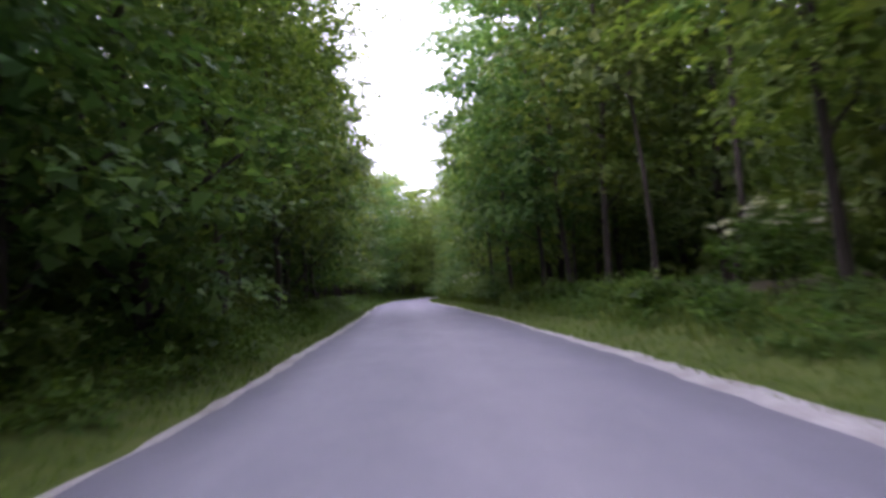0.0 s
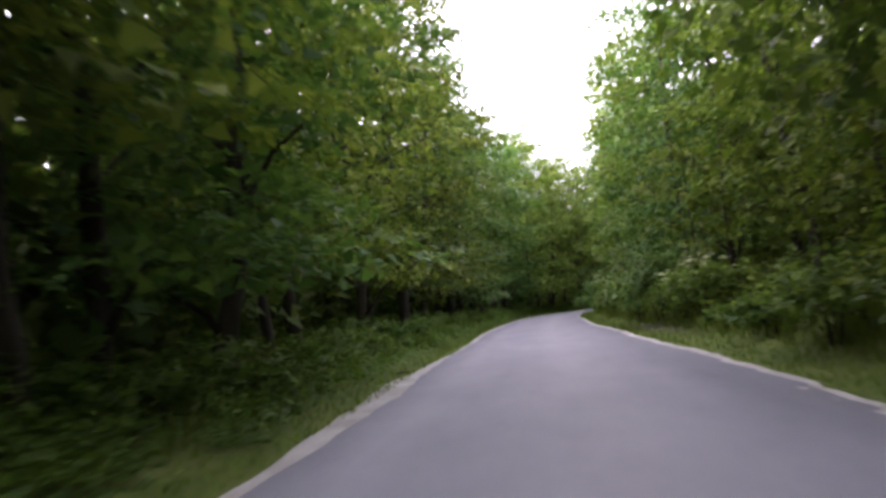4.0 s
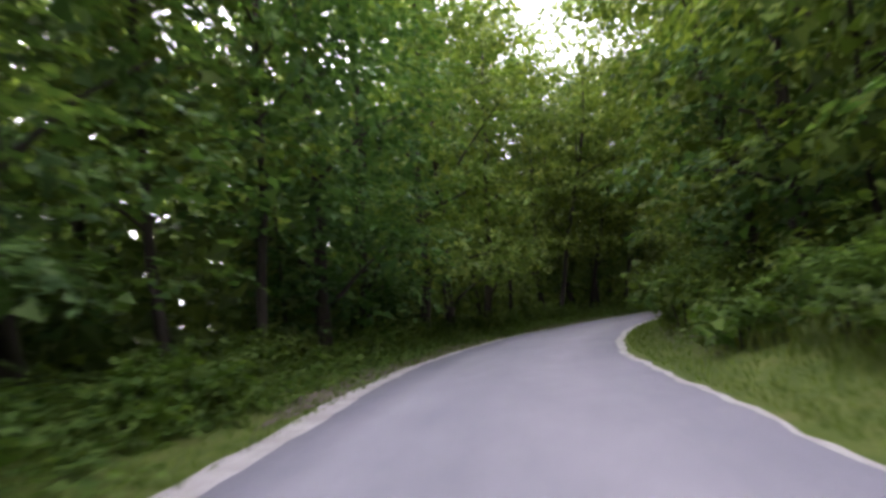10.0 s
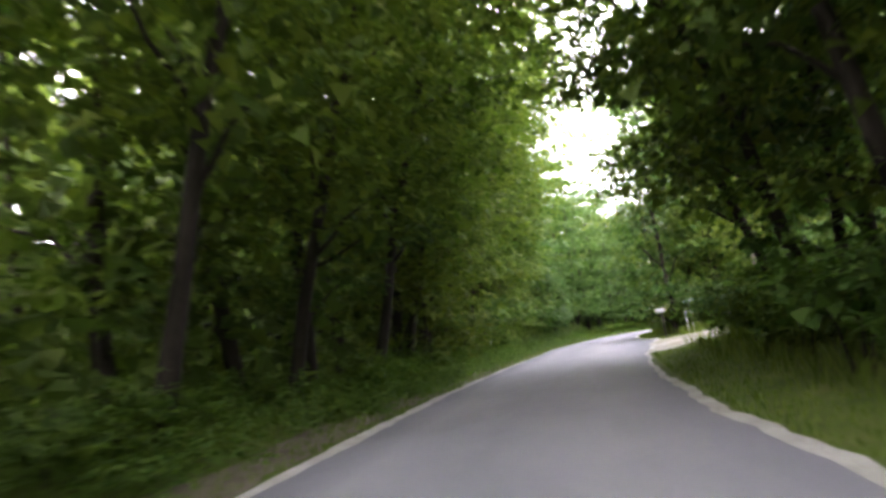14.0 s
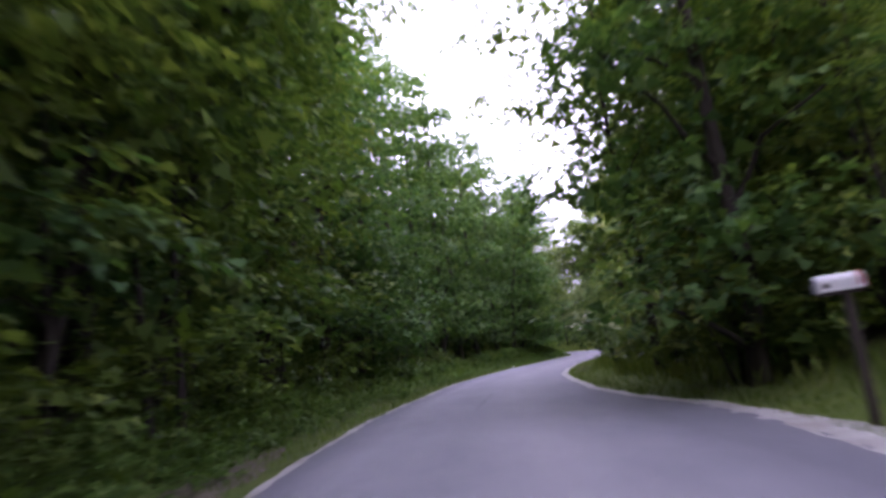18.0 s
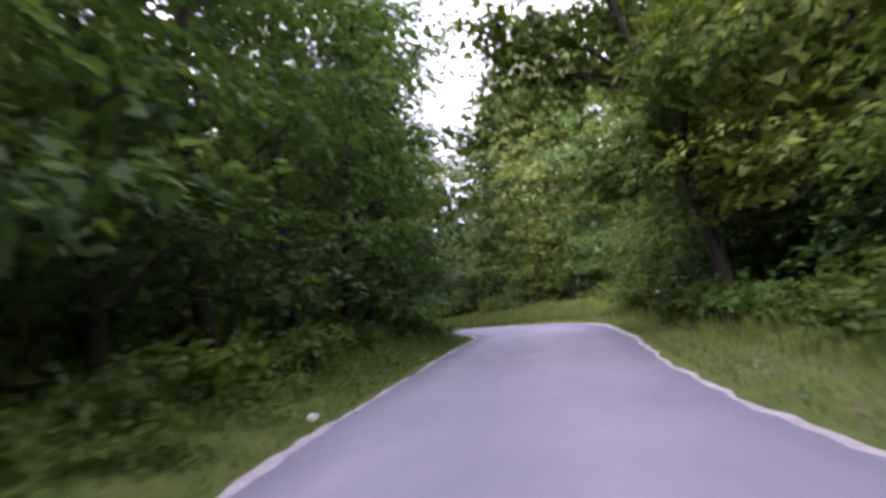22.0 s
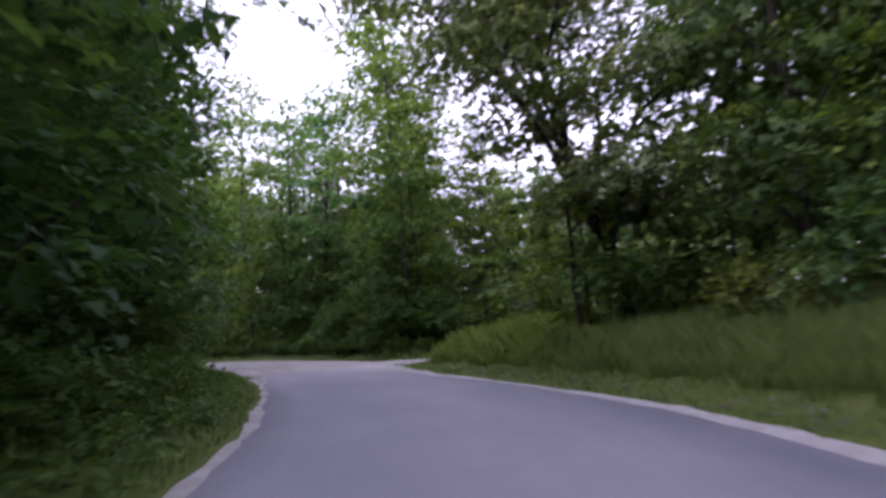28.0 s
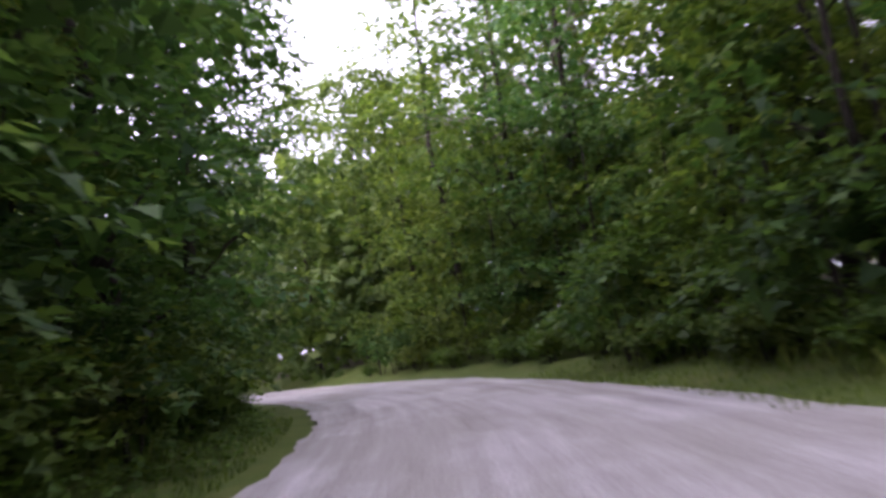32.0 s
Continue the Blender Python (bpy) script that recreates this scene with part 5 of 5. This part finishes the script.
# at the corner of the meadow, limbs fanned towards the junction
old_tree("fanned_poplar", 85.6, 231.0, [(0.0, 0, 0.8), (-0.3, 0.1, 2.6), (-0.7, 0.3, 4.2), (-1.1, 0.7, 6.0), (-1.3, 1.2, 8.5), (-1.4, 1.8, 11.5)], 0.22,
         [(1, (-4.4, -0.6, 8.2)), (2, (-6.0, 4.0, 12.4)), (2, (-6.2, 1.6, 14.2)), (3, (-3.6, 5.4, 15.0)), (2, (2.6, 2.4, 10.6)), (3, (1.4, 4.8, 13.5)), (4, (-4.0, -1.8, 13.6)), (2, (2.4, -2.2, 8.6)), (5, (-1.6, 2.0, 17.5)), (5, (-4.6, 2.6, 17.0)), (4, (1.6, 0.6, 15.0)), (3, (-1.8, 2.6, 10.4)),
          (1, (0.8, 2.0, 4.6)), (1, (-1.2, -2.2, 4.4))],
         1.9, 84, 0.2, M_BARK, M_LEAF_PALE, 78, "tall poplar fanning loose pale limbs towards the junction", 0.4)


def dead_tree(x, y, height, seed):
    """A bare grey snag: a leaning stem with brittle forked branches."""
    r = np.random.default_rng(seed)
    root = stand("dead_tree", x, y, 0, "bare grey dead tree with brittle branches among the green crowns", "tree")
    hs = np.linspace(0, height, 8)
    stem = np.stack([0.3 * np.sin(hs * 0.5 + seed) - 0.06 * hs, 0.25 * np.sin(hs * 0.4) - 0.05 * hs, hs - 0.2], 1)
    v, f = tube(stem, np.linspace(0.16, 0.03, 8), 7)
    mesh_object("trunk", v, f, M_BARK, root, smooth=True)
    for k in range(16):
        z = height * r.uniform(0.45, 0.98)
        p = np.array([np.interp(z, hs, stem[:, 0]), np.interp(z, hs, stem[:, 1]), z])
        a = r.uniform(0, 2 * math.pi)
        way = np.array([math.cos(a), math.sin(a), r.uniform(0.0, 0.7)])
        ln = r.uniform(1.2, 2.8)
        q = p + way * ln * 0.5 + r.normal(0, 0.12, 3)
        v, f = tube([p, q, p + way * ln + np.array([0, 0, 0.2])], [0.05, 0.032, 0.01], 5)
        branch = mesh_object("branch", v, f, M_BARK_PALE, root, smooth=True)
        for j in range(2):
            w2 = way + r.normal(0, 0.6, 3)
            v, f = tube([q, q + w2 * ln * 0.2, q + w2 * ln * 0.42], [0.024, 0.016, 0.006], 4)
            mesh_object("twig", v, f, M_BARK_PALE, branch, smooth=True)


dead_tree(84.3, 261.4, 12.4, 4)
dead_tree(82.6, 266.4, 13.0, 7)


def lump(name, x, y, size, material, label, category, seed, squash=0.5, turn=0.0):
    """A broken stone or a crumpled scrap on the ground."""
    bm = bmesh.new()
    bmesh.ops.create_icosphere(bm, subdivisions=2, radius=1)
    r = np.random.default_rng(seed)
    for v in bm.verts:
        v.co *= 1 + 0.28 * float(r.normal(0, 0.5))
    bmesh.ops.transform(bm, verts=bm.verts[:], matrix=pose(0, 0, 0, 0, 0, turn) @ Matrix.Diagonal((size, size * 0.7, size * squash, 1)))
    me = bpy.data.meshes.new(name)
    bm.to_mesh(me)
    bm.free()
    me.materials.append(material)
    ob = new(name, me)
    ob.location = (x, y, ground_at(x, y) + size * squash * 0.55)
    return tagged(ob, label, category)


lump("litter", 46.2, 191.45, 0.085, M_PAPER, "crumpled white scrap of litter at the road's edge", "litter", 3, 0.8)
lump("litter", 55.0, 199.4, 0.04, M_PAPER, "small white scrap of litter in the grass", "litter", 5, 0.8)
for k, (s, d, z) in enumerate(((187, 4.9, 0.16), (189, 5.3, 0.22), (190.5, 4.8, 0.14), (192, 5.6, 0.25), (194, 5.2, 0.18), (58, 6.2, 0.2), (61, 6.0, 0.14), (106, 5.1, 0.2), (108, 5.4, 0.15), (110, 4.9, 0.17))):
    x, y = road_way.at(s, d)
    tagged(lump("stone", float(x), float(y), z, M_STONE, "pale broken limestone lying in the grass", "stone", 20 + k, 0.4, 37 * k), group="verge stones")
# dark stick on the gravel
x, y = road_way.at(50.3, -2.95)
v, f = tube([(float(x) - 0.14, float(y) - 0.08, 0.05), (float(x), float(y), 0.07), (float(x) + 0.16, float(y) + 0.1, 0.05)], [0.02, 0.028, 0.012], 6)
tagged(mesh_object("stick", v, f, M_DARKWOOD), "dark broken stick lying on the gravel shoulder", "stick")

# bare earth under the left bank, worn verge patches, and dark streaks in the asphalt
for side, a, b, lo, hi, mat, label in ((-1, 96, 168, 0.45, 1.25, M_DIRT, "strip of dark bare earth below the bank"),
                                       (1, 102, 112, 1.5, 2.1, M_STONY, "worn stony patch in the verge"), (1, 56, 65, 1.0, 1.7, M_STONY, "worn stony patch in the verge")):
    s_p = np.arange(a, b, 0.4)
    w_p = left_w(s_p) if side < 0 else right_w(s_p)
    fade = np.clip(np.minimum(s_p - a, b - s_p) / 3, 0.05, 1)
    mid = w_p + (lo + hi) / 2 + ragged(s_p, 0.12, a)
    half = (hi - lo) / 2 * fade * (1 + ragged(s_p, 0.3, b))
    p, q = side * (mid - half), side * (mid + half)
    sheet("earth_strip", road_way, s_p, np.minimum(p, q), np.maximum(p, q), mat, 5, 0.002, None, label, "ground")
# loose chips of limestone trodden into the verges
r9 = np.random.default_rng(31)
for a, b, lo, hi, count in ((186, 208, 0.3, 1.5, 700), (234, 262, 0.4, 1.9, 800), (100, 113, 1.0, 2.2, 250), (54, 66, 0.7, 1.9, 200)):
    s_c = r9.uniform(a, b, count)
    d_c = right_w(s_c) + lo + (hi - lo) * r9.beta(1.6, 1.6, count)
    x, y = road_way.at(s_c, d_c)
    bs, bd = branch_way.where(x, y)
    ok = (wobble(x, y, 1.1) > -0.25) & ~((bs > 0) & (np.abs(bd) < branch_half(bs)))
    x, y = x[ok], y[ok]
    m = len(x)
    size = r9.uniform(0.02, 0.06, (m, 1, 1)) * r9.uniform(0.6, 1.3, (m, 6, 1))
    shape = np.array([(1, 0, 0), (0, 1, 0), (-1, 0, 0), (0, -1, 0), (0, 0, 0.55), (0, 0, -0.5)])
    v = np.stack([x, y, terrain(x, y) - 0.004], 1)[:, None, :] + shape * size + r9.normal(0, 0.006, (m, 6, 3))
    f = np.array([(0, 1, 4), (1, 2, 4), (2, 3, 4), (3, 0, 4), (1, 0, 5), (2, 1, 5), (3, 2, 5), (0, 3, 5)])
    tagged(mesh_object("stone_chips", v.reshape(-1, 3), (f[None] + 6 * np.arange(m)[:, None, None]).reshape(-1, 3), M_STONY), "pale limestone chips trodden into the grass verge", "stones", kind="stuff")
# thin dark strips on the asphalt; the one at 261 stands for a crack
for s0, d0, ln, wd, seed, slope in ((170.8, -0.24, 7.2, 0.020, 3, 0.045), (261.0, 0.44, 4.4, 0.007, 6, 0.0)):
    s_p = np.linspace(s0, s0 + ln, 40)
    bell = np.sin(np.linspace(0.05, math.pi - 0.05, 40)) ** 0.8
    sway = slope * (s_p - s0) + ragged(s_p * 0.9, 0.035 if s0 < 200 else 0.018, seed)
    sheet("asphalt_streak", road_way, s_p, d0 + sway - wd * bell * (1 + ragged(s_p * 5, 0.25, seed)), d0 + sway + wd * bell * (1 + ragged(s_p * 5, 0.25, seed + 4)) + 0.01, M_TAR, 3, 0.034, flat,
          "dark ragged streak in the asphalt", "road")
